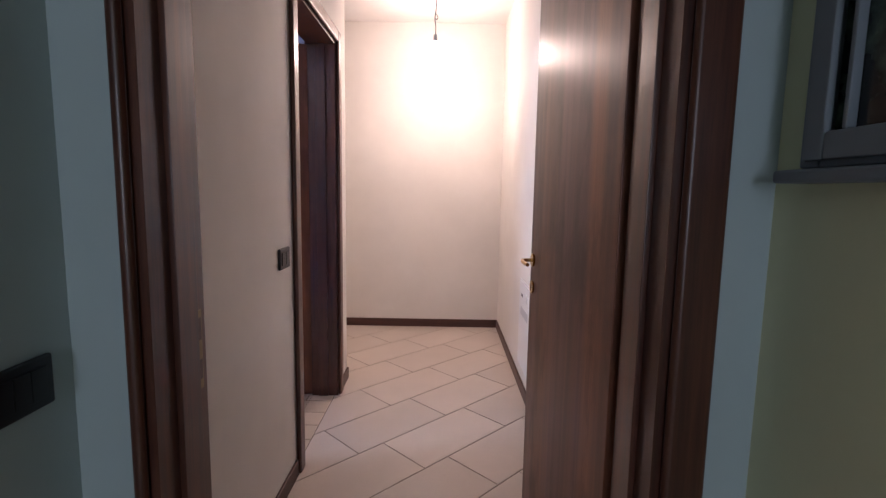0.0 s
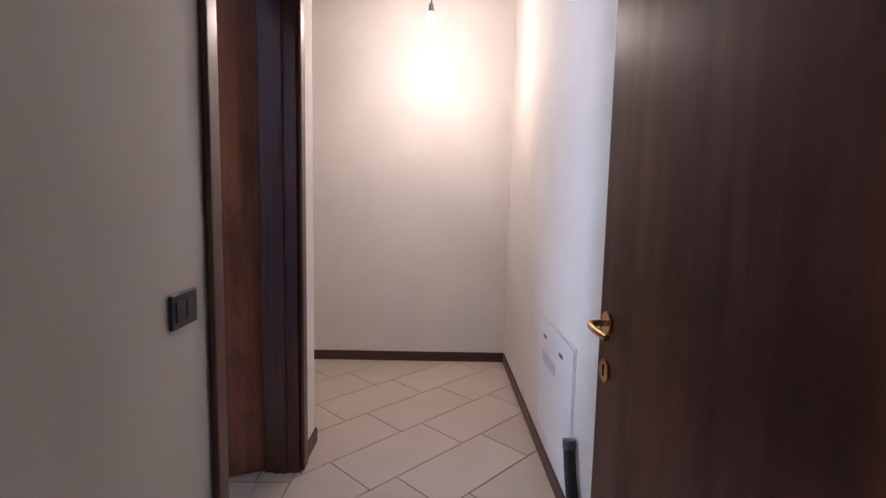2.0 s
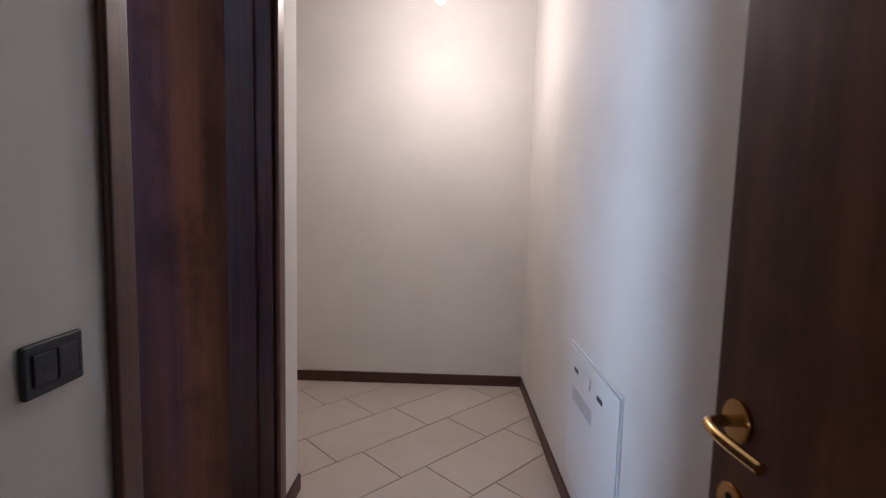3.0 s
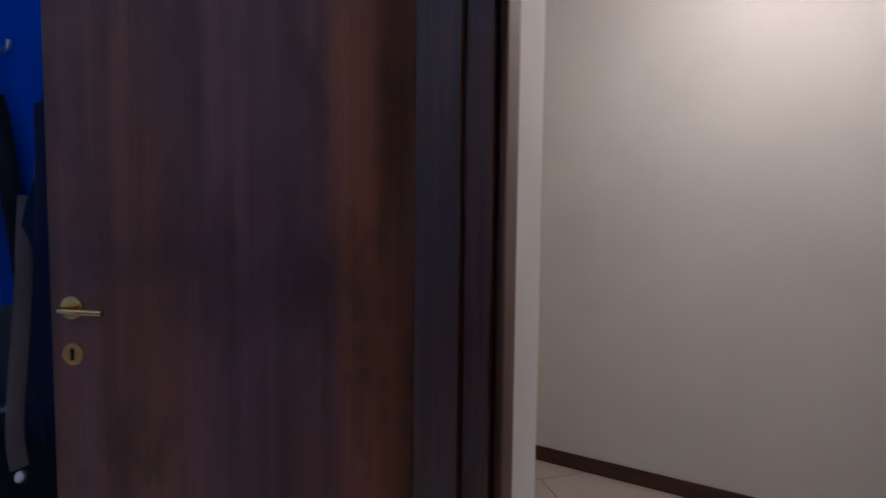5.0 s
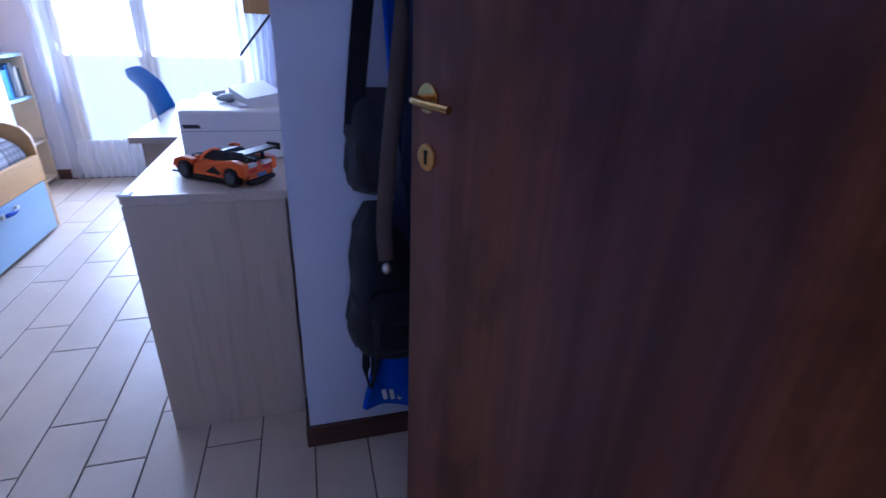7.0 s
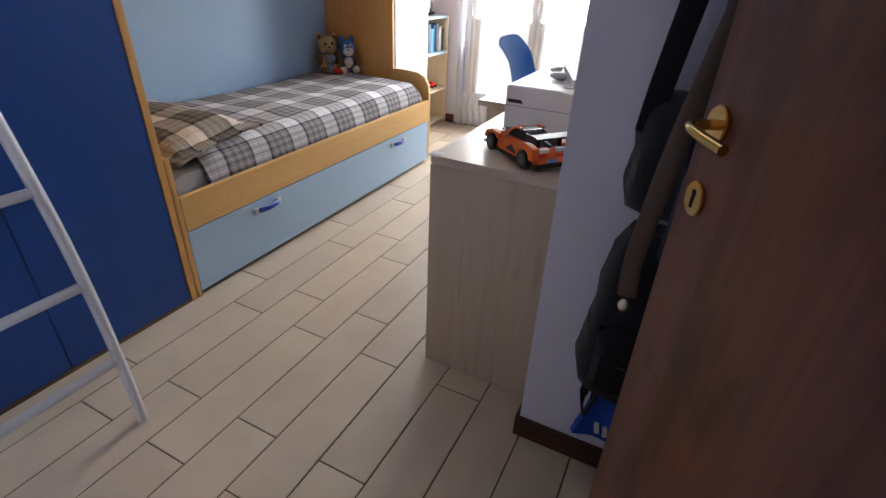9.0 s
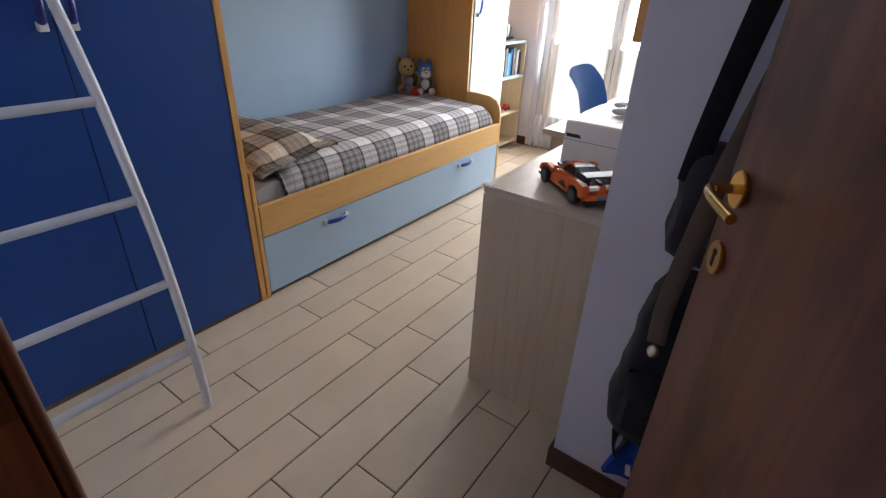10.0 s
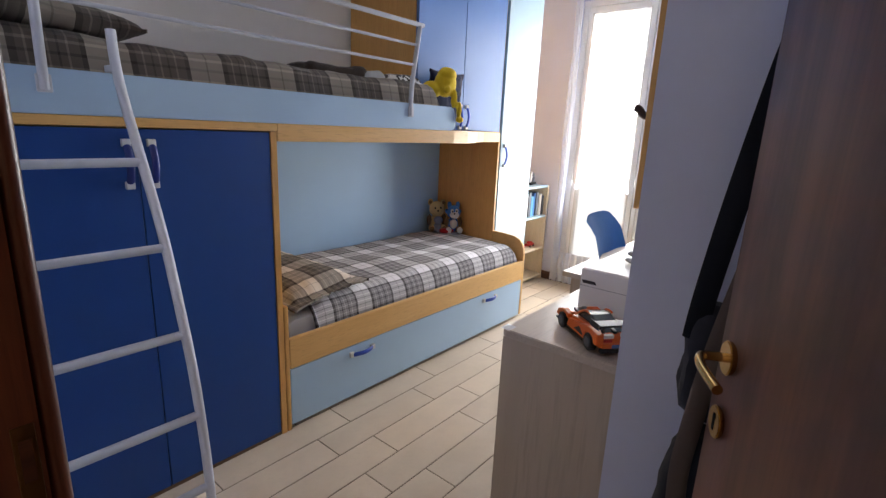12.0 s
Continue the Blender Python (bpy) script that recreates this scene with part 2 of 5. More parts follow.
M_BULB = bpy.data.materials.new("bulb_glow")

M_SHEER.use_nodes = True
sn = M_SHEER.node_tree.nodes
sn.remove(sn["Principled BSDF"])
tr, tl, mx = sn.new("ShaderNodeBsdfTransparent"), sn.new("ShaderNodeBsdfTranslucent"), sn.new("ShaderNodeMixShader")
tl.inputs[0].default_value = (0.95, 0.93, 0.88, 1)
mx.inputs[0].default_value = 0.5
for a, b in ((tr.outputs[0], mx.inputs[1]), (tl.outputs[0], mx.inputs[2]), (mx.outputs[0], sn["Material Output"].inputs[0])):
    link(M_SHEER, a, b)
M_GLASS.use_nodes = True
gn = bsdf(M_GLASS)
gn.inputs["Base Color"].default_value, gn.inputs["Roughness"].default_value = (1, 1, 1, 1), 0.02
gn.inputs["Transmission Weight"].default_value, gn.inputs["IOR"].default_value = 1.0, 1.45
M_BULB.use_nodes = True
bn = bsdf(M_BULB)
bn.inputs["Emission Color"].default_value, bn.inputs["Emission Strength"].default_value = (1.0, 0.85, 0.7, 1), 12


# ---- mesh helpers ----
def weighted_normals(me):
    """Large faces keep their true normal; only the rounded edges between them are shaded round."""
    faces = [(p.normal.copy(), p.area) for p in me.polygons]
    around = [[] for _ in me.vertices]
    for p in me.polygons:
        for v in p.vertices:
            around[v].append(p.index)
    out = []
    for p in me.polygons:
        mine = faces[p.index][0]
        for v in p.vertices:
            n = Vector((0, 0, 0))
            for f in around[v]:
                if faces[f][0].dot(mine) > 0.76:
                    n += faces[f][0] * faces[f][1]
            out.append(tuple(n.normalized()) if n.length > 1e-12 else tuple(mine))
    me.normals_split_custom_set(out)


def mesh_of(name, bm, material, smooth=False):
    me = bpy.data.meshes.new(name)
    bm.normal_update()
    bm.to_mesh(me)
    bm.free()
    me.materials.append(material)
    if smooth:
        me.polygons.foreach_set("use_smooth", [True] * len(me.polygons))
        me.set_sharp_from_angle(angle=radians(40))
        if len(me.polygons) <= 150:
            weighted_normals(me)
    return me


def part(name, bm, material, parent=None, label="", smooth=True):
    ob = new(name, mesh_of(name, bm, material, smooth))
    if parent is not None:
        ob.parent = parent
    if label:
        ob["label"] = label
    return ob


def thing(name, label, category, m=None, group=""):
    ob = tagged(new(name), label, category, group)
    if m is not None:
        ob.matrix_world = m
    return ob


def setting(name, bm, material, label="", category="", smooth=False):
    return tagged(part(name, bm, material, None, smooth=smooth), label, category, kind="structure")


def box(x0, x1, y0, y1, z0, z1, bevel=0.0, seg=2, bm=None, m=None):
    """A box, its edges rounded by bevel, added to bm."""
    one = bmesh.new()
    bmesh.ops.create_cube(one, size=1.0)
    for v in one.verts:
        v.co = Vector(((x0 + x1) / 2 + v.co.x * (x1 - x0), (y0 + y1) / 2 + v.co.y * (y1 - y0), (z0 + z1) / 2 + v.co.z * (z1 - z0)))
    if bevel:
        bmesh.ops.bevel(one, geom=one.edges[:], offset=bevel, segments=seg, affect="EDGES", profile=0.5)
    if m is not None:
        one.transform(m)
    return join(bm, one)


def join(bm, one):
    if bm is None:
        return one
    me = bpy.data.meshes.new("tmp")
    one.to_mesh(me)
    one.free()
    bm.from_mesh(me)
    bpy.data.meshes.remove(me)
    return bm


def cyl(r0, r1, depth, m, seg=20, bm=None, bevel=0.0):
    one = bmesh.new()
    bmesh.ops.create_cone(one, cap_ends=True, segments=seg, radius1=r0, radius2=r1, depth=depth)
    if bevel:
        rim = [e for e in one.edges if abs(e.verts[0].co.z - e.verts[1].co.z) < 1e-5]
        bmesh.ops.bevel(one, geom=rim, offset=bevel, segments=2, affect="EDGES")
    one.transform(m)
    return join(bm, one)


def ball(m, seg=18, bm=None):
    one = bmesh.new()
    bmesh.ops.create_uvsphere(one, u_segments=seg, v_segments=max(8, seg * 2 // 3), radius=1.0)
    one.transform(m)
    return join(bm, one)


def scaled(x, y, z, sx, sy, sz, rx=0, ry=0, rz=0):
    return pose(x, y, z, rx, ry, rz) @ Matrix.Diagonal((sx, sy, sz, 1))


def tube(points, radius, seg=10, bm=None, flat=1.0, smooth=4, flat_axis=(0, 0, 1)):
    """A rounded bar along a smooth line through the points; flat squeezes it along its second axis."""
    pts = [Vector(p) for p in points]
    if smooth > 1 and len(pts) > 2:
        fine = []
        for i in range(len(pts) - 1):
            p0, p1, p2, p3 = pts[max(i - 1, 0)], pts[i], pts[i + 1], pts[min(i + 2, len(pts) - 1)]
            for k in range(smooth):
                t = k / smooth
                fine.append(0.5 * (2 * p1 + (p2 - p0) * t + (2 * p0 - 5 * p1 + 4 * p2 - p3) * t * t + (3 * p1 - 3 * p2 + p3 - p0) * t ** 3))
        pts = fine + [pts[-1]]
    one = bmesh.new()
    if flat == 1.0:
        runs = [(b - a).normalized() for a, b in zip(pts, pts[1:])]
        lean = [max(abs(d[k]) for d in runs) for k in range(3)]
        flat_axis = [(1, 0, 0), (0, 1, 0), (0, 0, 1)][lean.index(min(lean))]
    rings, up = [], Vector(flat_axis)
    for i, p in enumerate(pts):
        d = (pts[min(i + 1, len(pts) - 1)] - pts[max(i - 1, 0)]).normalized()
        side = d.cross(up)
        if side.length < 0.05:
            side = d.cross(Vector((1, 0, 0)) if abs(d.x) < 0.9 else Vector((0, 1, 0)))
        side.normalize()
        other = side.cross(d).normalized()
        rings.append([one.verts.new(p + radius * (side * math.cos(a) + other * flat * math.sin(a))) for a in (2 * math.pi * k / seg for k in range(seg))])
    for a, b in zip(rings, rings[1:]):
        for k in range(seg):
            one.faces.new((a[k], a[(k + 1) % seg], b[(k + 1) % seg], b[k]))
    one.faces.new(rings[0][::-1])
    one.faces.new(rings[-1])
    bmesh.ops.recalc_face_normals(one, faces=one.faces[:])
    return join(bm, one)


def prism(poly, z0, z1, bevel=0.0, m=None, bm=None):
    """An upright prism over a polygon of x, y."""
    one = bmesh.new()
    lo = [one.verts.new((x, y, z0)) for x, y in poly]
    hi = [one.verts.new((x, y, z1)) for x, y in poly]
    n = len(poly)
    one.faces.new(lo[::-1])
    one.faces.new(hi)
    for k in range(n):
        one.faces.new((lo[k], lo[(k + 1) % n], hi[(k + 1) % n], hi[k]))
    bmesh.ops.recalc_face_normals(one, faces=one.faces[:])
    if bevel:
        bmesh.ops.bevel(one, geom=one.edges[:], offset=bevel, segments=2, affect="EDGES")
    if m is not None:
        one.transform(m)
    return join(bm, one)


def slab(x0, x1, y0, y1, z0, z1, r, nx, ny, wave, seed, sag=0.0):
    """A soft padded slab with rolled edges and an uneven surface."""
    one = bmesh.new()
    bmesh.ops.create_grid(one, x_segments=nx, y_segments=ny, size=0.5)
    top = one.verts[:]
    cx, cy, lx, ly = (x0 + x1) / 2, (y0 + y1) / 2, x1 - x0, y1 - y0
    for v in top:
        a, b = v.co.x * 2, v.co.y * 2
        ex, ey = max(0.0, (abs(a) - (1 - 2 * r / lx)) / (2 * r / lx)), max(0.0, (abs(b) - (1 - 2 * r / ly)) / (2 * r / ly))
        e = min(1.0, math.hypot(ex, ey))
        fall = 1 - math.sqrt(max(0.0, 1 - e * e))
        p = Vector((cx + a * lx / 2, cy + b * ly / 2, seed))
        z = z1 - fall * (z1 - z0) + wave * noise.noise(p * 4.5) * (1 - fall) + wave * 0.5 * noise.noise(p * 13) * (1 - fall)
        v.co = Vector((p.x, p.y, z - sag * (1 - a * a) * (1 - b * b)))
    bmesh.ops.holes_fill(one, edges=[e for e in one.edges if e.is_boundary], sides=0)
    bmesh.ops.recalc_face_normals(one, faces=one.faces[:])
    return one


# ---- large structure ----
def wall(name, x0, x1, y0, y1, z0, z1, material, label):
    return setting(name, box(x0, x1, y0, y1, z0, z1), material, label, "wall")


XE, XW2, XROOM, YROOM = 1.39, XW - 0.22, 1.265, -2.5
XRW = 0.118                      # first room's west wall
HALLW = "warm white painted hall wall"
BEDW = "pale lilac-blue painted bedroom wall"
ROOMW = "pale blue-grey painted wall of the dim first room"
# hall side of the wall between hall and bedroom, then its bedroom side
MIDX = 0.005
MIDY = 1.40
for n, (y0, y1, z0, z1) in enumerate(((YR2, D2Y0, 0, CEIL), (D2Y1, YB2, 0, CEIL), (D2Y0, D2Y1, DH, CEIL)), 1):
    wall(f"wall_hall_left_{n}", MIDX, XL, y0, y1, z0, z1, M_WALL, HALLW)
for n, (y0, y1, z0, z1) in enumerate(((MIDY, D2Y0, 0, CEIL), (D2Y1, YB, 0, CEIL), (D2Y0, D2Y1, DH, CEIL)), 1):
    wall(f"wall_bedroom_east_{n}", XL2, MIDX, y0, y1, z0, z1, M_BEDWALL, BEDW)
for n, (x0, x1, z0) in enumerate(((-0.045, D1X0, 0), (D1X1, XROOM, 0), (D1X0, D1X1, DH)), 1):
    wall(f"wall_room_north_{n}", x0, x1, YR, MIDY, z0, CEIL, M_ROOMWALL, ROOMW)
for n, (x0, x1, z0) in enumerate(((MIDX, D1X0, 0), (D1X1, XE, 0), (D1X0, D1X1, DH)), 1):
    wall(f"wall_hall_south_{n}", x0, x1, MIDY, YR2, z0, CEIL, M_WALL, HALLW)
wall("wall_hall_right", XR, XE, YR2, YF, 0, CEIL, M_WALL, HALLW)
wall("wall_hall_end", -1.52, XE, YF, YF + 0.12, 0, CEIL, M_WALL, HALLW)
wall("wall_passage_end", -1.52, -1.4, YB2, YF, 0, CEIL, M_WALL, HALLW)
wall("wall_passage_side", -1.52, MIDX, YB + 0.06, YB2, 0, CEIL, M_WALL, HALLW)
wall("wall_bedroom_north", XW2, MIDX, YB, YB + 0.06, 0, CEIL, M_BEDWALL, BEDW)
wall("wall_bedroom_south", XW2, -0.046, YS - 0.12, YS, 0, CEIL, M_WALL, "cream painted bedroom wall behind the bunk beds")
wall("wall_window_1", XW2, XW, YS, WY0, 0, CEIL, M_BEDWALL, BEDW)
wall("wall_window_2", XW2, XW, WY1, YB, 0, CEIL, M_BEDWALL, BEDW)
wall("wall_window_3", XW2, XW, WY0, WY1, WZ1, CEIL, M_BEDWALL, BEDW)
wall("wall_pier", -1.18, -1.061, 2.913, YB, 0, CEIL, M_BEDWALL, "pale lilac-blue painted pier with bags hung on it")
wall("wall_bedroom_east_4", XL2, -0.045, YS, MIDY, 0, CEIL, M_BEDWALL, BEDW)
wall("wall_room_west", -0.13, XRW, YROOM, YS - 0.12, 0, CEIL, M_ROOMWALL, ROOMW)
wall("wall_room_west_2", -0.045, XRW, YS - 0.12, YR, 0, CEIL, M_ROOMWALL, ROOMW)
wall("wall_room_east", XROOM, XROOM + 0.125, YROOM, YR, 0, CEIL, M_YELLOW, "yellow-green painted wall of the dim first room")
for n, (x0, x1, z0, z1) in enumerate(((-0.1, 0.2, 0, CEIL), (0.95, XROOM + 0.1, 0, CEIL), (0.2, 0.95, 0, 0.9), (0.2, 0.95, 2.1, CEIL)), 1):
    wall(f"wall_room_south_{n}", x0, x1, YROOM - 0.1, YROOM, z0, z1, M_ROOMWALL, ROOMW)
setting("ceiling_hall", box(-1.52, XE, YR2, YF + 0.12, CEIL, CEIL + 0.1), M_CEIL, "white painted hall ceiling", "ceiling")
setting("ceiling_bedroom", box(XW2, MIDX, YS - 0.12, YB + 0.06, CEIL + 0.001, CEIL + 0.1), M_CEIL, "white painted bedroom ceiling", "ceiling")
setting("ceiling_room", box(-0.1, XROOM + 0.1, YROOM - 0.1, YR2 - 0.001, CEIL + 0.002, CEIL + 0.1), M_CEIL, "white painted room ceiling", "ceiling")
ROOM_TILE = tile_material("room_tile", (0.55, 0.48, 0.42), 0.1, 0.4)
setting("floor_room", box(-0.1, XROOM + 0.1, YROOM - 0.1, YR - 0.002, -0.12, 0.0), ROOM_TILE, "beige tiled floor of the first room", "floor")
floor_hall = setting("floor_hall", box(-1.52, XE, YR, YF + 0.1, -0.12, -0.003), M_GROUT, "beige rectangular tiles laid diagonally with dark joints", "floor")
floor_bed = setting("floor_bedroom", box(XW2, XL - 0.02, YS - 0.1, YB + 0.05, -0.12, -0.0025), M_GROUTB, "sand-coloured plank tiles in staggered rows", "floor")


def skirting(x0, x1, y0, y1):
    return setting("baseboard", box(x0, x1, y0, y1, 0, 0.075, 0.003), M_SKIRT, "dark brown wooden skirting board along the wall", "skirting")


skirting(-1.4, XR, YF - 0.012, YF)
skirting(XR - 0.012, XR, YR2, YF - 0.012)
skirting(XL, XL + 0.012, YR2, D2Y0 - 0.07)
skirting(XL, XL + 0.012, D2Y1 + 0.07, YB2)
skirting(-1.4, XL + 0.012, YB2, YB2 + 0.012)
skirting(-1.061, -1.049, 2.901, YB)
skirting(-1.19, -1.061, 2.901, 2.913)
skirting(XW, XW + 0.012, YS, WY0 - 0.02)
skirting(XW, XW + 0.012, WY1 + 0.02, YB)


# ---- doors ----
def casing(x0, x1, y0, y1, z0, z1):
    return box(x0, x1, y0, y1, z0, z1, 0.0095, 4)


def door_frame(name, m, w, depth, label, near=0.066):
    """Lining and architraves round an opening that runs along x from 0 to w, through a wall from y 0 to depth."""
    f = tagged(new(name), label, "door frame", kind="structure")
    f.matrix_world = m
    c, p = 0.066, 0.022
    part("jamb", box(-0.004, 0.018, -0.001, depth + 0.001, 0, DH - 0.018), M_TRIMWOOD, f)
    part("jamb", box(w - 0.018, w + 0.004, -0.001, depth + 0.001, 0, DH - 0.018), M_TRIMWOOD, f)
    part("head", box(-0.004, w + 0.004, -0.001, depth + 0.001, DH - 0.018, DH + 0.004), M_TRIMWOOD, f)
    for y0, y1 in ((-p, -0.0015), (depth + 0.0015, depth + p)):
        part("architrave", casing(-(near if y0 < 0 else c), 0.004, y0, y1, 0, DH + c), M_TRIMWOOD, f)
        part("architrave", casing(w - 0.004, w + c, y0, y1, 0, DH + c), M_TRIMWOOD, f)
        part("architrave", casing(0.005, w - 0.005, y0, y1, DH - 0.004, DH + c), M_TRIMWOOD, f)
    part("stop", box(0.018, 0.03, depth * 0.35, depth - 0.045, 0, DH - 0.018, 0.002), M_TRIMWOOD, f)
    part("stop", box(w - 0.03, w - 0.018, depth * 0.35, depth - 0.045, 0, DH - 0.018, 0.002), M_TRIMWOOD, f)
    return f


def strike(f, x, y, sign):
    """Lock plate let into a jamb, with latch and bolt holes."""
    a, b = sorted((x, x + sign * 0.003))
    plate = part("strike_plate", box(a, b, y - 0.009, y + 0.009, 0.895, 1.055, 0.001), M_OLDBRASS, f, "aged brass strike plate")
    a, b = sorted((x + sign * 0.003, x + sign * 0.0036))
    part("latch_hole", box(a, b, y - 0.005, y + 0.005, 0.995, 1.040), M_SKIRT, plate)
    part("latch_hole", box(a, b, y - 0.005, y + 0.005, 0.915, 0.955), M_SKIRT, plate)


def door_leaf(name, m, w, label, thick=0.042):
    """A flush leaf hung at x 0, with lever handle, keyhole rose and hinges; its faces lie at y 0 and -thick."""
    d = tagged(new(name), label, "door", kind="structure")
    d.matrix_world = m
    part("leaf", box(0, w, -thick, 0, 0.008, DH - 0.02, 0.003), M_DARKWOOD, d)
    for side in (1, -1):
        y = 0 if side > 0 else -thick
        hx, hz = w - 0.052, 1.055
        h = part("door_handle", cyl(0.0245, 0.0225, 0.009, pose(hx, y + side * 0.0045, hz, 90), 28, bevel=0.002), M_BRASS, d, "polished brass lever handle")
        lever = tube([(hx, y + side * 0.006, hz), (hx, y + side * 0.030, hz), (hx - 0.008, y + side * 0.042, hz), (hx - 0.040, y + side * 0.047, hz - 0.001), (hx - 0.096, y + side * 0.043, hz - 0.003)], 0.0066, 14)
        part("lever", lever, M_BRASS, h)
        k = part("keyhole_rose", cyl(0.024, 0.022, 0.008, pose(hx, y + side * 0.004, hz - 0.098, 90), 28, bevel=0.002), M_BRASS, d, "round brass keyhole rose")
        slot = box(hx - 0.0035, hx + 0.0035, y + side * 0.0079 - 0.0008, y + side * 0.0079 + 0.0008, hz - 0.110, hz - 0.090)
        slot = cyl(0.005, 0.005, 0.0016, pose(hx, y + side * 0.0079, hz - 0.090, 90), 12, slot)
        part("keyhole", slot, M_DARKHOLE, k)
    part("lock_plate", box(w, w + 0.0015, -0.031, -0.011, 0.90, 1.10), M_BRASS, d)
    for z in (0.25, 1.1, 1.9):
        part("hinge", cyl(0.006, 0.006, 0.09, pose(-0.004, -thick - 0.004, z), 10, bevel=0.001), M_OLDBRASS, d)
    return d


frame_1 = door_frame("door_frame_1", pose(D1X0, YR, 0), D1X1 - D1X0, YR2 - YR, "dark stained wooden door frame of the first room", 0.018)
frame_2 = door_frame("door_frame_2", pose(XL, D2Y0, 0, 0, 0, 90), D2Y1 - D2Y0, XL - XL2, "dark stained wooden door frame of the bedroom")
strike(frame_1, 0.018, 0.150, 1)
strike(frame_2, 0.018, 0.148, 1)
door_leaf("door_1", pose(1.088, 1.505, 0, 0, 0, 92.0), 0.80, "dark brown veneered door standing open into the hall")
door_leaf("door_2", pose(-0.062, 3.487, 0, 0, 0, 205.5), 0.79, "dark brown veneered bedroom door standing open")

# ---- hall things ----
switch = thing("light_switch", "dark grey two-gang light switch on the hall wall", "light switch", pose(XL, 2.482, 1.014))
M_SWITCH = laminate("charcoal_switch", (0.045, 0.048, 0.056), 0.38)
part("plate", box(0, 0.011, -0.060, 0.060, -0.043, 0.043, 0.005, 3), M_SWITCH, switch)
part("rocker", box(0.011, 0.0145, -0.046, 0.0, -0.026, 0.026, 0.003, 3), M_SWITCH, switch)
part("rocker", box(0.011, 0.0145, 0.0015, 0.046, -0.026, 0.026, 0.003, 3), M_SWITCH, switch)
part("marker", box(0.0145, 0.0150, -0.030, -0.018, -0.004, 0.004), M_BLACK, switch)

lamp = thing("pendant_bulb", "bare light bulb hanging on a twisted grey flex", "lamp", pose(0.648, 4.46, 0))
part("cord", tube([(0, 0, CEIL), (0.004, 0, 2.69), (-0.006, 0.003, 2.62), (0.003, 0, 2.55), (0, 0, 2.49)], 0.004, 8), M_GREYCLOTH, lamp)
part("knot", tube([(0.003, 0, 2.65), (0.014, 0, 2.635), (0.018, 0.002, 2.62), (0.008, 0.002, 2.608), (-0.002, 0, 2.615)], 0.003, 6), M_GREYCLOTH, lamp)
part("rose", cyl(0.035, 0.045, 0.03, pose(0, 0, CEIL - 0.016), 24, bevel=0.004), M_WHITEPLASTIC, lamp)
part("socket", cyl(0.017, 0.015, 0.05, pose(0, 0, 2.47), 18, bevel=0.003), M_GREYFRAME, lamp)
globe = part("bulb", ball(scaled(0, 0, 2.40, 0.028, 0.028, 0.048)), M_BULB, lamp, "glowing frosted bulb")
globe.visible_shadow = False

hatch = thing("meter_hatch", "white hinged wall hatch with two black catches", "hatch", pose(XR, 0, 0))
part("surround", box(-0.006, 0, 3.135, 3.145, 0.16, 0.725, 0.001), M_WHITEPLASTIC, hatch)
part("surround", box(-0.006, 0, 3.145, 3.75, 0.715, 0.725, 0.001), M_WHITEPLASTIC, hatch)
part("flap", box(-0.009, -0.0005, 3.150, 3.75, 0.16, 0.71, 0.0015), M_WHITEPLASTIC, hatch)
for y in (3.335, 3.64):
    part("catch", box(-0.011, -0.009, y - 0.028, y + 0.028, 0.622, 0.638), M_BLACK, hatch)
part("knob", box(-0.013, -0.009, 3.45, 3.50, 0.615, 0.665, 0.002), M_WHITEPLASTIC, hatch)
part("label_strip", box(-0.0098, -0.009, 3.42, 3.68, 0.50, 0.555), laminate("pale_grey_label", (0.55, 0.55, 0.58)), hatch)

vac = thing("vacuum_wand", "black curved vacuum hose standing against the hall wall", "vacuum wand")
part("tube", tube([(XR - 0.05, 2.74, 0.030), (XR - 0.035, 2.88, 0.075), (XR - 0.03, 2.985, 0.165), (XR - 0.03, 3.045, 0.27), (XR - 0.03, 3.075, 0.36)], 0.023, 14), M_BLACK, vac)
part("cuff", tube([(XR - 0.03, 3.072, 0.350), (XR - 0.03, 3.080, 0.385)], 0.0255, 14, smooth=1), M_GREYPLASTIC, vac, "dark grey cuff")
part("floor_end", box(XR - 0.085, XR - 0.02, 2.62, 2.76, 0.0, 0.055, 0.016), M_BLACK, vac)

# ---- first room ----
sw2 = thing("light_switch", "black rectangular switch plate on the room wall", "light switch", pose(XRW, 1.199, 0.996, 0, 0, 90))
part("plate", box(-0.060, 0.060, -0.010, 0, -0.040, 0.040, 0.004, 3), M_BLACK, sw2)
for x0, x1 in ((-0.044, -0.0155), (-0.0145, 0.0145), (0.0155, 0.044)):
    part("rocker", box(x0, x1, -0.0125, -0.010, -0.025, 0.025, 0.001), M_BLACK, sw2)
win2 = tagged(new("window_2"), "grey framed window with dark glass above a projecting sill", "window", kind="structure")
win2.matrix_world = pose(XROOM, 1.243, 0, 0, 0, -90)
part("window_frame", box(0.010, 0.046, -0.022, -0.0005, 1.336, 2.12, 0.004), M_GREYFRAME, win2)
part("window_frame", box(0.664, 0.70, -0.022, -0.0005, 1.336, 2.12, 0.004), M_GREYFRAME, win2)
part("window_frame", box(0.0465, 0.6635, -0.022, -0.0005, 2.085, 2.12, 0.004), M_GREYFRAME, win2)
part("window_frame", box(0.0465, 0.6635, -0.022, -0.0005, 1.336, 1.350, 0.004), M_GREYFRAME, win2)
part("window_sill", box(-0.008, 0.72, -0.047, -0.0005, 1.315, 1.334, 0.005, 3), M_GREYFRAME, win2)
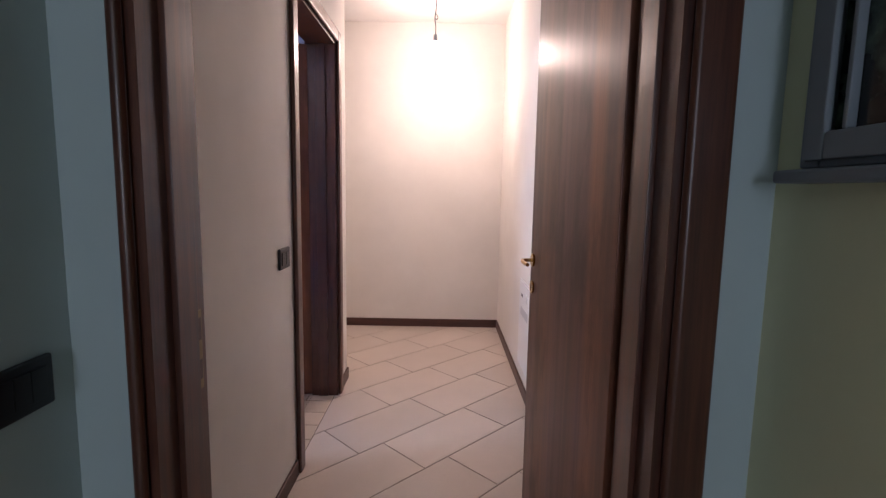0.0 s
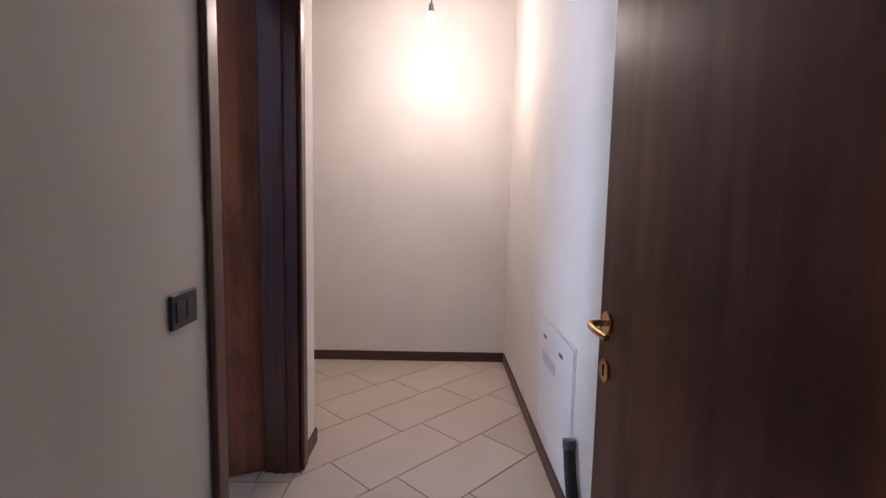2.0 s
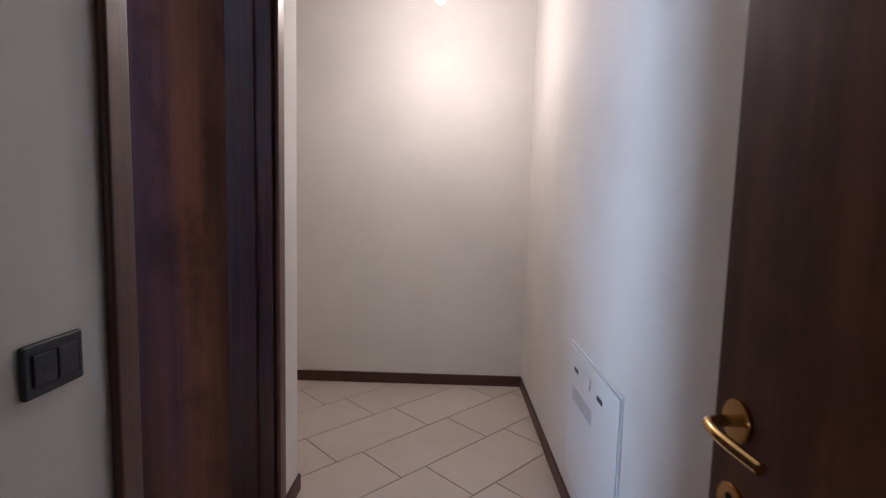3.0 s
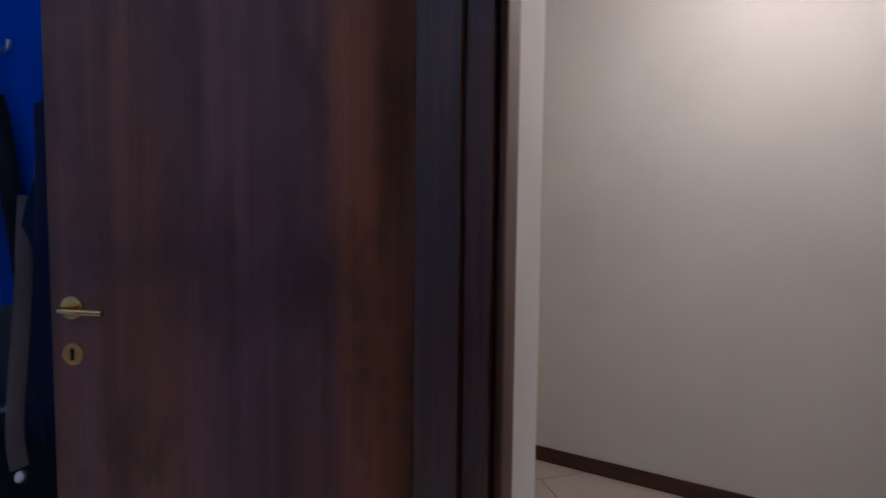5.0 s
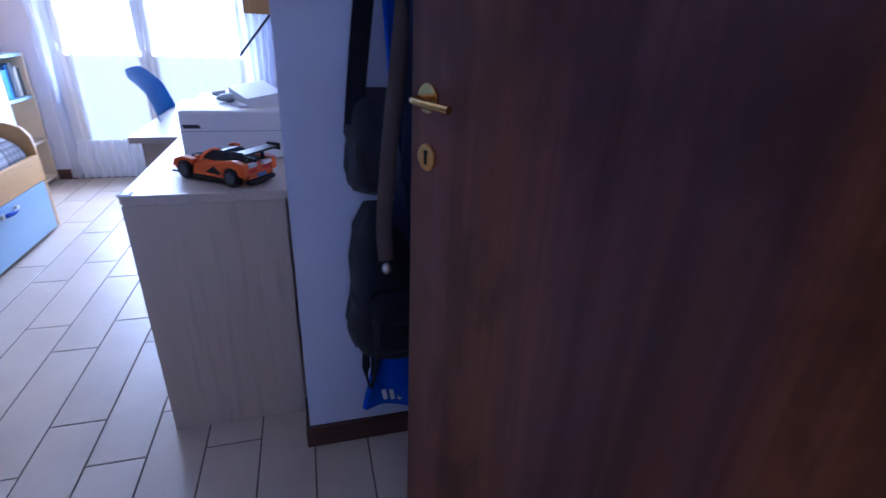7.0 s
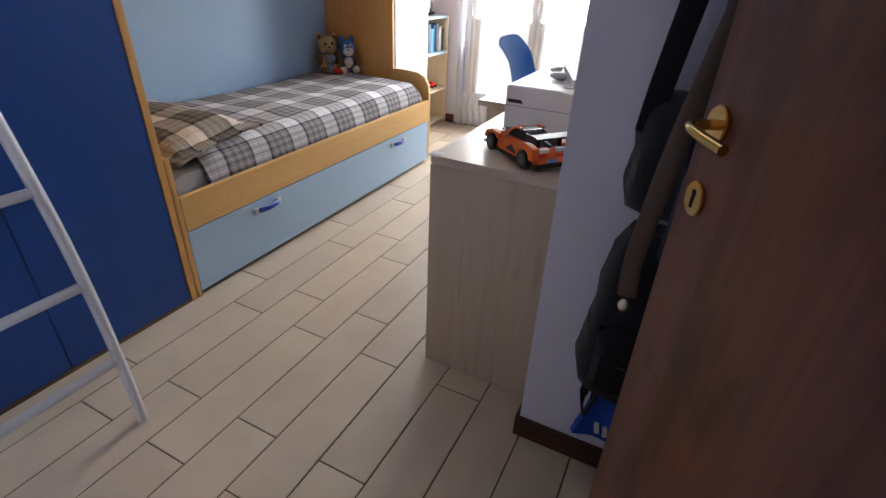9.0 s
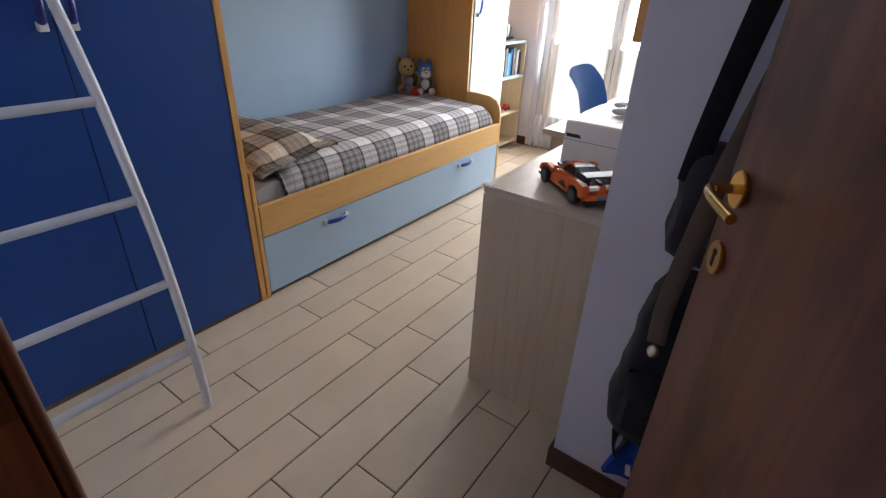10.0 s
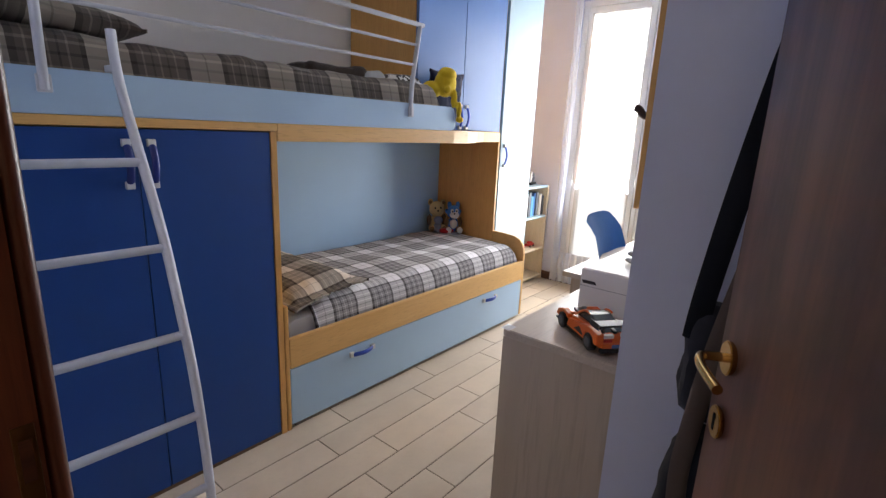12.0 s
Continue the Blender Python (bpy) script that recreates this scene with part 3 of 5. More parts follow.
sash2 = part("sash", box(0.030, 0.066, -0.034, -0.0225, 1.345, 2.095, 0.004), M_GREYFRAME, win2)
part("stile", box(0.644, 0.68, -0.034, -0.0225, 1.345, 2.095, 0.004), M_GREYFRAME, sash2)
part("rail", box(0.0665, 0.6435, -0.034, -0.0225, 1.345, 1.382, 0.004), M_GREYFRAME, sash2)
part("rail", box(0.0665, 0.6435, -0.034, -0.0225, 2.058, 2.095, 0.004), M_GREYFRAME, sash2)
part("bead", box(0.088, 0.096, -0.029, -0.0155, 1.383, 2.057, 0.002), M_GREYFRAME, sash2)
dark_pic = mat("dark_leafy_glass", (0.02, 0.025, 0.022), 0.25)
fn = noise_out(dark_pic, coords(dark_pic), 16, 6)
link(dark_pic, ramp(dark_pic, fn, [(0.48, (0.012, 0.014, 0.014)), (0.62, (0.05, 0.08, 0.06)), (0.74, (0.24, 0.25, 0.2))]), bsdf(dark_pic).inputs["Base Color"])
part("pane", box(0.060, 0.650, -0.015, -0.010, 1.36, 2.07), dark_pic, win2)


# ---- bedroom: window ----
win = tagged(new("window_1"), "tall white French window with translucent cream blinds", "window", kind="structure")
win.matrix_world = pose(XW, 0, 0)
WM = 1.89
for y0, y1 in ((WY0, WY0 + 0.05), (WY1 - 0.05, WY1)):
    part("window_frame", box(-0.10, -0.03, y0, y1, 0, WZ1, 0.005), M_WHITEPLASTIC, win)
part("window_frame", box(-0.10, -0.03, WY0 + 0.05, WY1 - 0.05, WZ1 - 0.05, WZ1, 0.005), M_WHITEPLASTIC, win)
part("threshold", box(-0.14, -0.0, WY0, WY1, 0.0, 0.03, 0.004), M_GREYFRAME, win)
for y0, y1 in ((WY0 + 0.052, WM - 0.002), (WM + 0.002, WY1 - 0.052)):
    s = part("sash", box(-0.085, -0.035, y0, y0 + 0.055, 0.035, WZ1 - 0.052, 0.005), M_WHITEPLASTIC, win)
    part("stile", box(-0.085, -0.035, y1 - 0.055, y1, 0.035, WZ1 - 0.052, 0.005), M_WHITEPLASTIC, s)
    part("rail", box(-0.085, -0.035, y0 + 0.055, y1 - 0.055, WZ1 - 0.12, WZ1 - 0.052, 0.005), M_WHITEPLASTIC, s)
    part("rail", box(-0.085, -0.035, y0 + 0.055, y1 - 0.055, 0.035, 0.26, 0.005), M_WHITEPLASTIC, s)
    g = part("pane", box(-0.063, -0.057, y0 + 0.055, y1 - 0.055, 0.26, WZ1 - 0.12), M_GLASS, win)
    g.visible_shadow = False
    bl = bmesh.new()
    n = 24
    cols = [[bl.verts.new((-0.028 + 0.003 * math.sin(k * 1.9), y0 + 0.035 + (y1 - y0 - 0.07) * k / n, z)) for z in (0.22, 1.3, WZ1 - 0.1)] for k in range(n + 1)]
    for a, b in zip(cols, cols[1:]):
        for j in range(2):
            bl.faces.new((a[j], b[j], b[j + 1], a[j + 1]))
    part("blind", bl, M_SHEER, win, "translucent cream fabric blind")


def drape(name, y0, y1, z0, z1, x, folds, depth, label):
    t = thing(name, label, "curtain")
    bm = bmesh.new()
    n = folds * 10
    cols = []
    for k in range(n + 1):
        u = k / n
        col = []
        for j in range(9):
            w = j / 8
            a = depth * (0.7 + 0.4 * w) * math.sin(2 * math.pi * folds * u + 0.6 * math.sin(5 * w + 3 * u))
            col.append(bm.verts.new((x + a, y0 + (y1 - y0) * u + 0.006 * math.sin(9 * w + 4 * u), z0 + (z1 - z0) * (1 - w))))
        cols.append(col)
    for a, b in zip(cols, cols[1:]):
        for j in range(8):
            bm.faces.new((a[j], b[j], b[j + 1], a[j + 1]))
    part("cloth", bm, M_VOILE, t)
    return t


M_VOILE = bpy.data.materials.new("white_voile")
M_VOILE.use_nodes = True
vn = M_VOILE.node_tree.nodes
vd, vt, vm = vn.new("ShaderNodeBsdfTranslucent"), vn.new("ShaderNodeBsdfTransparent"), vn.new("ShaderNodeMixShader")
vd.inputs[0].default_value = (0.8, 0.82, 0.88, 1)
vm.inputs[0].default_value = 0.35
vm2 = vn.new("ShaderNodeMixShader")
vm2.inputs[0].default_value = 0.55
vn["Principled BSDF"].inputs["Base Color"].default_value = (0.78, 0.80, 0.86, 1)
vn["Principled BSDF"].inputs["Roughness"].default_value = 0.9
for a, b in ((vd.outputs[0], vm.inputs[1]), (vt.outputs[0], vm.inputs[2]), (vm.outputs[0], vm2.inputs[2]), (vn["Principled BSDF"].outputs[0], vm2.inputs[1]), (vm2.outputs[0], vn["Material Output"].inputs[0])):
    link(M_VOILE, a, b)
drape("curtain", 1.250, 1.322, 0.02, 2.5, XW + 0.05, 2, 0.016, "white voile curtain gathered beside the window")
drape("curtain", 1.32, 2.20, 0.02, 0.30, XW + 0.05, 15, 0.013, "hem of a white voile curtain over the window's foot")
drape("curtain", 2.56, 2.74, 0.02, 2.5, XW + 0.06, 4, 0.014, "white voile curtain gathered beside the window")
sky_card = mat("bright_sky", (0, 0, 0), 1.0)
bsdf(sky_card).inputs["Emission Color"].default_value = (0.9, 0.95, 1, 1)
bsdf(sky_card).inputs["Emission Strength"].default_value = 1.7
setting("backdrop", box(XW - 1.6, XW - 1.58, -1, 5, -0.5, 4), sky_card, "bright overcast daylight outside the window", "backdrop")
setting("backdrop_2", box(-1.2, 1.8, YROOM - 1.6, YROOM - 1.58, 0, 3.5), sky_card, "bright overcast daylight outside the first room", "backdrop")


# ---- bedroom: bunk bed set ----
def bow_handle(parent, m, length=0.125, name="handle", bar=None):
    """A broad bow handle along x, standing off along y, with square silver ends."""
    h2 = length / 2
    bm = tube([(-h2 + 0.004, 0.010, 0), (-h2 + 0.022, 0.021, 0), (0, 0.030, 0), (h2 - 0.022, 0.021, 0), (h2 - 0.004, 0.010, 0)], 0.0115, 12, flat=0.5, flat_axis=(0, 1, 0))
    bm.transform(m)
    h = part(name, bm, bar or M_BLUEPLASTIC, parent, "blue bow handle with silver ends")
    for x in (-h2, h2):
        bm = box(x - 0.012, x + 0.012, 0.0, 0.017, -0.0125, 0.0125, 0.003)
        bm.transform(m)
        part("handle_end", bm, M_SILVER, h)
    return h


TOPZ0, TOPZ1 = 1.268, 1.335
WTOP = 1.306
ward = thing("wardrobe", "low two-door royal blue wardrobe with beech frame under the upper bunk", "wardrobe")
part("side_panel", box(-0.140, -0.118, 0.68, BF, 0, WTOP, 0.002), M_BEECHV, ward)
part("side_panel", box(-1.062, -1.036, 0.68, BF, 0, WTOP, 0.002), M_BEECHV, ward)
part("plinth", box(-1.036, -0.140, 0.70, BF - 0.004, 0, 0.014), M_PLINTH, ward)
part("back_panel", box(-1.036, -0.140, 0.68, 0.70, 0.015, WTOP), M_BEECHV, ward)
for x0, x1, hx in ((-0.575, -0.143, -0.545), (-1.033, -0.578, -0.616)):
    d = part("door", box(x0, x1, BF - 0.022, BF - 0.002, 0.016, WTOP - 0.004, 0.002), M_NAVY, ward)
    bow_handle(d, pose(hx, BF - 0.002, 1.195, 0, 90, 0), 0.130, bar=M_NAVYPLASTIC)

bridge = thing("bunk_deck", "beech bridge board carrying the upper bunk and wall cupboards", "bed")
deck = [(-1.0625, 0.68), (-1.0625, BF + 0.004), (-2.15, BF + 0.004), (-2.30, 1.515), (-2.46, 1.45), (-2.62, 1.35), (-2.80, 1.275), (-3.03, 1.255), (-3.03, 0.68)]
part("board", prism(deck, TOPZ0, TOPZ1, 0.003), M_BEECH, bridge)
part("top_board", box(-1.062, -0.118, 0.68, BF + 0.004, WTOP + 0.0005, TOPZ1, 0.002), M_BEECH, bridge)

niche = thing("bed_niche", "pale blue niche panel with beech end behind the lower bed", "bed panel")
part("back_panel", box(-3.018, -1.064, 0.68, 0.70, 0.0, TOPZ0 - 0.001), M_NICHE, niche, "pale blue back panel")
part("end_panel", box(-3.042, -3.020, 0.68, 1.252, 0.0, TOPZ0 - 0.001, 0.002), M_BEECHV, niche, "beech end panel")

bed = thing("lower_bed", "single bed with beech rail and pale blue drawer", "bed")
part("front_rail", box(-3.024, -1.0865, BF - 0.024, BF + 0.002, 0.296, 0.436, 0.004), M_BEECH, bed)
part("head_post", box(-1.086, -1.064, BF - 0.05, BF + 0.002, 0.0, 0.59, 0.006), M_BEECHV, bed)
foot = [(0.70, 0.44), (0.70, 0.612), (1.34, 0.612), (1.44, 0.604), (1.495, 0.580), (1.524, 0.535), (BF, 0.48), (BF, 0.02), (0.70, 0.02)]
fb = prism(foot, 0, 0.024, 0.003)
fb.transform(Matrix(((0, 0, -1, -3.024), (1, 0, 0, 0), (0, 1, 0, 0), (0, 0, 0, 1))))
bmesh.ops.recalc_face_normals(fb, faces=fb.faces[:])
part("foot_board", fb, M_BEECH, bed)
dr = part("drawer", box(-3.022, -1.088, BF - 0.022, BF - 0.001, 0.022, 0.292, 0.002), M_SKY, bed, "pale blue drawer front")
bow_handle(dr, pose(-1.491, BF - 0.001, 0.252), 0.135)
bow_handle(dr, pose(-2.612, BF - 0.001, 0.252), 0.135)
part("base", box(-3.02, -1.09, 0.705, BF - 0.03, 0.05, 0.33), M_BEECH, bed)
part("mattress", slab(-3.015, -1.09, 0.705, BF - 0.026, 0.331, 0.500, 0.05, 60, 24, 0.004, 3), M_SHEET, bed, "mattress in a light grey sheet")

quilt = thing("quilt", "grey and white plaid quilt spread over the lower bed", "quilt")
bm = bmesh.new()
prof = [(0.712, 0.46), (0.716, 0.525), (0.735, 0.545)] + [(0.76 + 0.66 * k / 22, 0.550) for k in range(23)] + [(1.448, 0.540), (1.474, 0.518), (1.490, 0.488), (1.498, 0.458), (1.503, 0.425)]
cols = []
NX = 110
for i in range(NX + 1):
    u = i / NX
    x = -1.255 - 1.74 * u
    edge = max(0, 1 - u * 40) * 0.022 + max(0, (u - 0.975) / 0.025) * 0.03
    col = []
    for j, (y, z) in enumerate(prof):
        p = Vector((x * 3.2, y * 3.2, 1.7))
        puff = 0.010 * noise.noise(p) + 0.007 * noise.noise(p * 2.7) + 0.010 * math.sin(math.pi * min(1, (y - 0.71) / 0.78))
        slack = 0.007 * noise.noise(Vector((x * 7, 5.0, z * 6)))
        side = 1 if j > 24 else 0
        col.append(bm.verts.new((x + 0.012 * noise.noise(Vector((y * 5, 2.0, u * 3))), y + slack * side, z + (puff if j > 1 and z > 0.47 else 0) - edge)))
    cols.append(col)
for a, b in zip(cols, cols[1:]):
    for j in range(len(prof) - 1):
        bm.faces.new((a[j], b[j], b[j + 1], a[j + 1]))
bmesh.ops.recalc_face_normals(bm, faces=bm.faces[:])
bmesh.ops.solidify(bm, geom=bm.faces[:], thickness=0.012)
part("cover", bm, M_PLAID, quilt)
part("piping", tube([(-1.256, y, z - 0.018) for y, z in prof[2::3]] + [(-1.256, 1.503, 0.424)], 0.009, 8), M_PLAID, quilt)


def pillow(name, m, lx, ly, h, material, label, seed, flange=0.0):
    """A stuffed case; flange is the share of it that lies flat as a loose border."""
    t = thing(name, label, "pillow", m)
    bm = bmesh.new()
    bmesh.ops.create_cube(bm, size=2.0)
    bmesh.ops.subdivide_edges(bm, edges=bm.edges[:], cuts=29, use_grid_fill=True)
    for v in bm.verts:
        a, b, c = v.co
        ia, ib = min(1.0, abs(a) / (1 - flange)), min(1.0, abs(b) / (1 - flange))
        r = (1 - ia ** 4) * (1 - ib ** 4)
        pinch = 1 - 0.07 * (a * a * (1 - b * b) + b * b * (1 - a * a)) * 1.2
        z = c * (0.10 + 0.90 * math.sqrt(max(0.0, r))) * h
        z += 0.006 * noise.noise(Vector((a * 2.2, b * 2.2, seed + c))) + 0.005 * noise.noise(Vector((a * 6, b * 6, seed)))
        rim = max(ia, ib) ** 6
        z += rim * (0.010 * noise.noise(Vector((a * 9, b * 9, seed + 3))) - (0.35 * h if flange else 0))
        v.co = Vector((a * lx * pinch, b * ly * pinch, z))
    part("case", bm, material, t)
    return t


pillow("pillow", pose(-1.318, 1.125, 0.596, -1, 6, 4), 0.225, 0.385, 0.050, M_PLAIDP, "cream and brown plaid pillow at the head of the lower bed", 1, 0.13)

upper = thing("upper_bunk", "upper bunk with pale blue side board and white tubular guard rail", "bunk bed")
side = [(-0.142, TOPZ1 + 0.001), (-2.12, TOPZ1 + 0.001), (-2.150, 1.345), (-2.158, 1.375), (-2.150, 1.43), (-2.135, 1.452), (-2.11, 1.458), (-0.142, 1.458)]
sb = prism(side, 0, 0.024, 0.002)
sb.transform(Matrix(((1, 0, 0, 0), (0, 0, 1, BF - 0.022), (0, 1, 0, 0), (0, 0, 0, 1))))
bmesh.ops.recalc_face_normals(sb, faces=sb.faces[:])
part("side_board", sb, M_SKY, upper)
part("head_board", box(-0.140, -0.120, 0.69, BF + 0.001, TOPZ1 + 0.0005, 1.62, 0.004), M_BEECHV, upper)
part("mattress", slab(-2.10, -0.145, 0.70, BF - 0.028, TOPZ1 + 0.001, 1.505, 0.05, 40, 20, 0.004, 5), M_SHEET, upper)
rail = part("guard_rail", tube([(-0.335, BF + 0.004, 1.82), (-1.2, BF + 0.004, 1.82), (-1.87, BF + 0.004, 1.82)], 0.0105, 12, smooth=1), M_WHITEMETAL, upper, "white tubular guard rail")
for z, x in ((1.727, -1.83), (1.636, -1.815)):
    part("bar", tube([(-0.36, BF + 0.004, z), (x, BF + 0.004, z)], 0.0065, 10, smooth=1), M_WHITEMETAL, rail)
part("post", tube([(-0.366, BF + 0.006, 1.40), (-0.368, BF + 0.006, 1.6), (-0.372, BF + 0.004, 1.82)], 0.0125, 12), M_WHITEMETAL, rail)
part("post", tube([(-1.795, BF + 0.006, 1.40), (-1.800, BF + 0.006, 1.55), (-1.848, BF + 0.004, 1.82)], 0.0115, 12), M_WHITEMETAL, rail)
for x in (-0.366, -1.797):
    part("bracket", box(x - 0.018, x + 0.018, BF + 0.002, BF + 0.010, 1.392, 1.44, 0.004), M_WHITEMETAL, rail)

quilt2 = thing("quilt", "beige and brown plaid quilt over the upper bunk", "quilt")
bm = slab(-2.085, -0.15, 0.70, BF - 0.026, 1.435, 1.565, 0.07, 90, 26, 0.016, 9)
part("cover", bm, M_PLAIDW, quilt2)
part("piping", tube([(-2.084, 0.76, 1.50), (-2.088, 1.1, 1.502), (-2.084, 1.44, 1.50)], 0.008, 8), M_PLAIDW, quilt2)
pillow("pillow", pose(-0.44, 1.14, 1.615, 0, -4, 4), 0.20, 0.34, 0.055, M_PLAIDW, "plaid pillow on the upper bunk", 4)
clothes = thing("folded_clothes", "dark brown and white patterned clothes lying on the upper bunk", "clothes")
M_BROWNCLOTH = fabric("dark_brown_cloth", (0.035, 0.020, 0.013))
M_SPOTCLOTH = fabric("spotted_cloth", (0.70, 0.68, 0.66))
spots = noise_out(M_SPOTCLOTH, coords(M_SPOTCLOTH), 26, 2)
link(M_SPOTCLOTH, ramp(M_SPOTCLOTH, spots, [(0.0, (0.03, 0.02, 0.018)), (0.47, (0.70, 0.68, 0.66))], "CONSTANT"), bsdf(M_SPOTCLOTH).inputs["Base Color"])
for k, (x, y, sx, sy, sz, mt) in enumerate(((-1.50, 1.27, 0.19, 0.12, 0.045, M_BROWNCLOTH), (-1.70, 1.33, 0.08, 0.08, 0.040, M_SHEET), (-1.80, 1.26, 0.08, 0.12, 0.042, M_BROWNCLOTH), (-1.90, 1.34, 0.12, 0.09, 0.038, M_SPOTCLOTH))):
    bm = slab(x - sx, x + sx, y - sy, y + sy, 1.552, 1.562 + sz, 0.05, 18, 14, 0.02, 20 + k)
    part("garment", bm, mt, clothes)

ladder = thing("bunk_ladder", "curved white tubular ladder hooked on the upper bunk", "ladder")
CURVE = [(1.905, 0.0), (1.918, 0.18), (1.920, 0.40), (1.905, 0.62), (1.865, 0.82), (1.795, 1.02), (1.695, 1.22), (1.615, 1.37), (1.572, 1.48), (1.560, 1.575)]


def curve_y(z):
    for (y0, z0), (y1, z1) in zip(CURVE, CURVE[1:]):
        if z0 <= z <= z1:
            return y0 + (y1 - y0) * (z - z0) / (z1 - z0)
    return 1.56


LX0, LX1 = -0.125, -0.530
for x in (LX0, LX1):
    part("stile", tube([(x - 0.028 * max(0, 1 - z / 0.8), y, z) for y, z in CURVE], 0.0135, 14, flat_axis=(1, 0, 0)), M_WHITEMETAL, ladder)
for z in (0.255, 0.50, 0.745, 0.985, 1.214):
    part("rung", tube([(LX0 - 0.028 * max(0, 1 - z / 0.8), curve_y(z), z), (LX1 - 0.028 * max(0, 1 - z / 0.8), curve_y(z), z)], 0.0125, 12, smooth=1), M_WHITEMETAL, ladder)
part("hook", box(LX1 - 0.012, LX1 + 0.012, BF - 0.02, 1.575, 1.46, 1.48, 0.003), M_WHITEMETAL, ladder)

cup = thing("wall_cupboard", "mid-blue two-door cupboard standing on the bridge board", "cupboard")
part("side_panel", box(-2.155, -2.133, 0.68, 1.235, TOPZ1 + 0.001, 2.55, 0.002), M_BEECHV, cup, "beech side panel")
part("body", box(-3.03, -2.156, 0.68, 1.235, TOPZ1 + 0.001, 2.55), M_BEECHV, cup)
for x0, x1, hx in ((-2.566, -2.136, -2.535), (-3.012, -2.570, -2.602)):
    d = part("door", box(x0, x1, 1.237, 1.258, TOPZ1 + 0.004, 2.545, 0.002), M_PERI, cup)
    bow_handle(d, pose(hx, 1.258, 1.42, 0, 90, 0), 0.13)

tall = thing("tall_cabinet", "tall narrow ice-blue cabinet beside the bed's end", "cabinet")
part("body", box(-3.50, -3.045, 0.68, 1.235, 0, 2.55), M_BEECHV, tall)
d = part("door", box(-3.498, -3.046, 1.237, 1.258, 0.03, 2.545, 0.002), M_ICE, tall, "ice-blue door")
bow_handle(d, pose(-3.088, 1.258, 1.17, 0, 90, 0), 0.14)

# ---- bedroom: bookcase ----
case_x0, case_x1, case_y = XW + 0.016, -3.62, 1.15
bc = thing("bookcase", "low beech bookcase with white shelves, half full", "bookcase")
part("side_panel", box(case_x0, case_x0 + 0.02, 0.86, case_y, 0, 0.885, 0.002), M_PALEBEECH, bc)
part("side_panel", box(case_x1 - 0.02, case_x1, 0.86, case_y, 0, 0.885, 0.002), M_PALEBEECH, bc)
part("back_panel", box(case_x0 + 0.02, case_x1 - 0.02, 0.86, 0.87, 0, 0.885), M_PALEBEECH, bc)
for z in (0.03, 0.295, 0.595, 0.868):
    part("shelf", box(case_x0 + 0.0205, case_x1 - 0.0205, 0.871, case_y - 0.004, z, z + 0.02, 0.0015), M_ICE if z > 0.5 else M_PALEBEECH, bc)
rnd = random.Random(4)
x = case_x0 + 0.026
BOOKS = [(0.10, 0.11, 0.12), (0.72, 0.72, 0.70), (0.66, 0.64, 0.58), (0.60, 0.54, 0.40), (0.12, 0.13, 0.15), (0.03, 0.10, 0.26), (0.04, 0.20, 0.42), (0.10, 0.32, 0.52)]
book_mats = [laminate(f"book_cover_{i}", c, 0.5) for i, c in enumerate(BOOKS)]
paper = mat("paper", (0.75, 0.72, 0.65), 0.9)
k = 0
while x < case_x1 - 0.075:
    w, h, dp = rnd.uniform(0.018, 0.036), rnd.uniform(0.17, 0.225), rnd.uniform(0.14, 0.17)
    y1 = 1.12 - rnd.uniform(0, 0.015)
    b = thing("book", "upright book with a coloured cover on the shelf", "book", pose(x, y1, 0.615), "books on the bookcase")
    bm = box(0, 0.002, -dp, 0, 0, h)
    bm = box(w - 0.002, w, -dp, 0, 0, h, bm=bm)
    bm = box(0.002, w - 0.002, -0.002, 0, 0, h, bm=bm)
    part("cover", bm, book_mats[k % len(book_mats)], b)
    part("pages", box(0.0022, w - 0.0022, -dp + 0.004, -0.0022, 0.003, h - 0.003), paper, b)
    x += w + 0.002
    k += 1
for x, y, r, h, mt in ((-3.98, 1.02, 0.024, 0.09, M_GREYFRAME), (-3.90, 1.04, 0.022, 0.11, M_CHROME), (-3.83, 1.01, 0.02, 0.08, M_BLACK), (-3.74, 1.03, 0.026, 0.10, M_GREYPLASTIC)):
    t = thing("trophy", "small grey figure-like trophy on the bookcase top", "trophy", pose(x, y, 0.888), "trophies on the bookcase")
    part("base", box(-r, r, -r, r, 0, 0.022, 0.003), M_BLACK, t)
    bm = cyl(r * 0.35, r * 0.8, h * 0.5, pose(0, 0, 0.022 + h * 0.25), 14)
    bm = ball(scaled(0, 0, 0.022 + h * 0.68, r * 0.7, r * 0.7, h * 0.24), 12, bm)
    part("cup", bm, mt, t)
for x, s in ((-3.93, 1.0), (-3.78, 0.85)):
    t = thing("toy_car", "small red toy car on the bookcase shelf", "toy", pose(x, 1.07, 0.3155), "red toys on the shelf")
    bm = box(-0.05 * s, 0.05 * s, -0.024 * s, 0.024 * s, 0.010, 0.032, 0.008)
    bm = box(-0.025 * s, 0.022 * s, -0.02 * s, 0.02 * s, 0.030, 0.05, 0.008, bm=bm)
    part("body", bm, M_RED, t)
    for wx in (-0.03, 0.03):
        for wy in (-0.024, 0.024):
            part("wheel", cyl(0.011, 0.011, 0.008, pose(wx * s, wy * s, 0.011, 90), 14), M_BLACK, t)


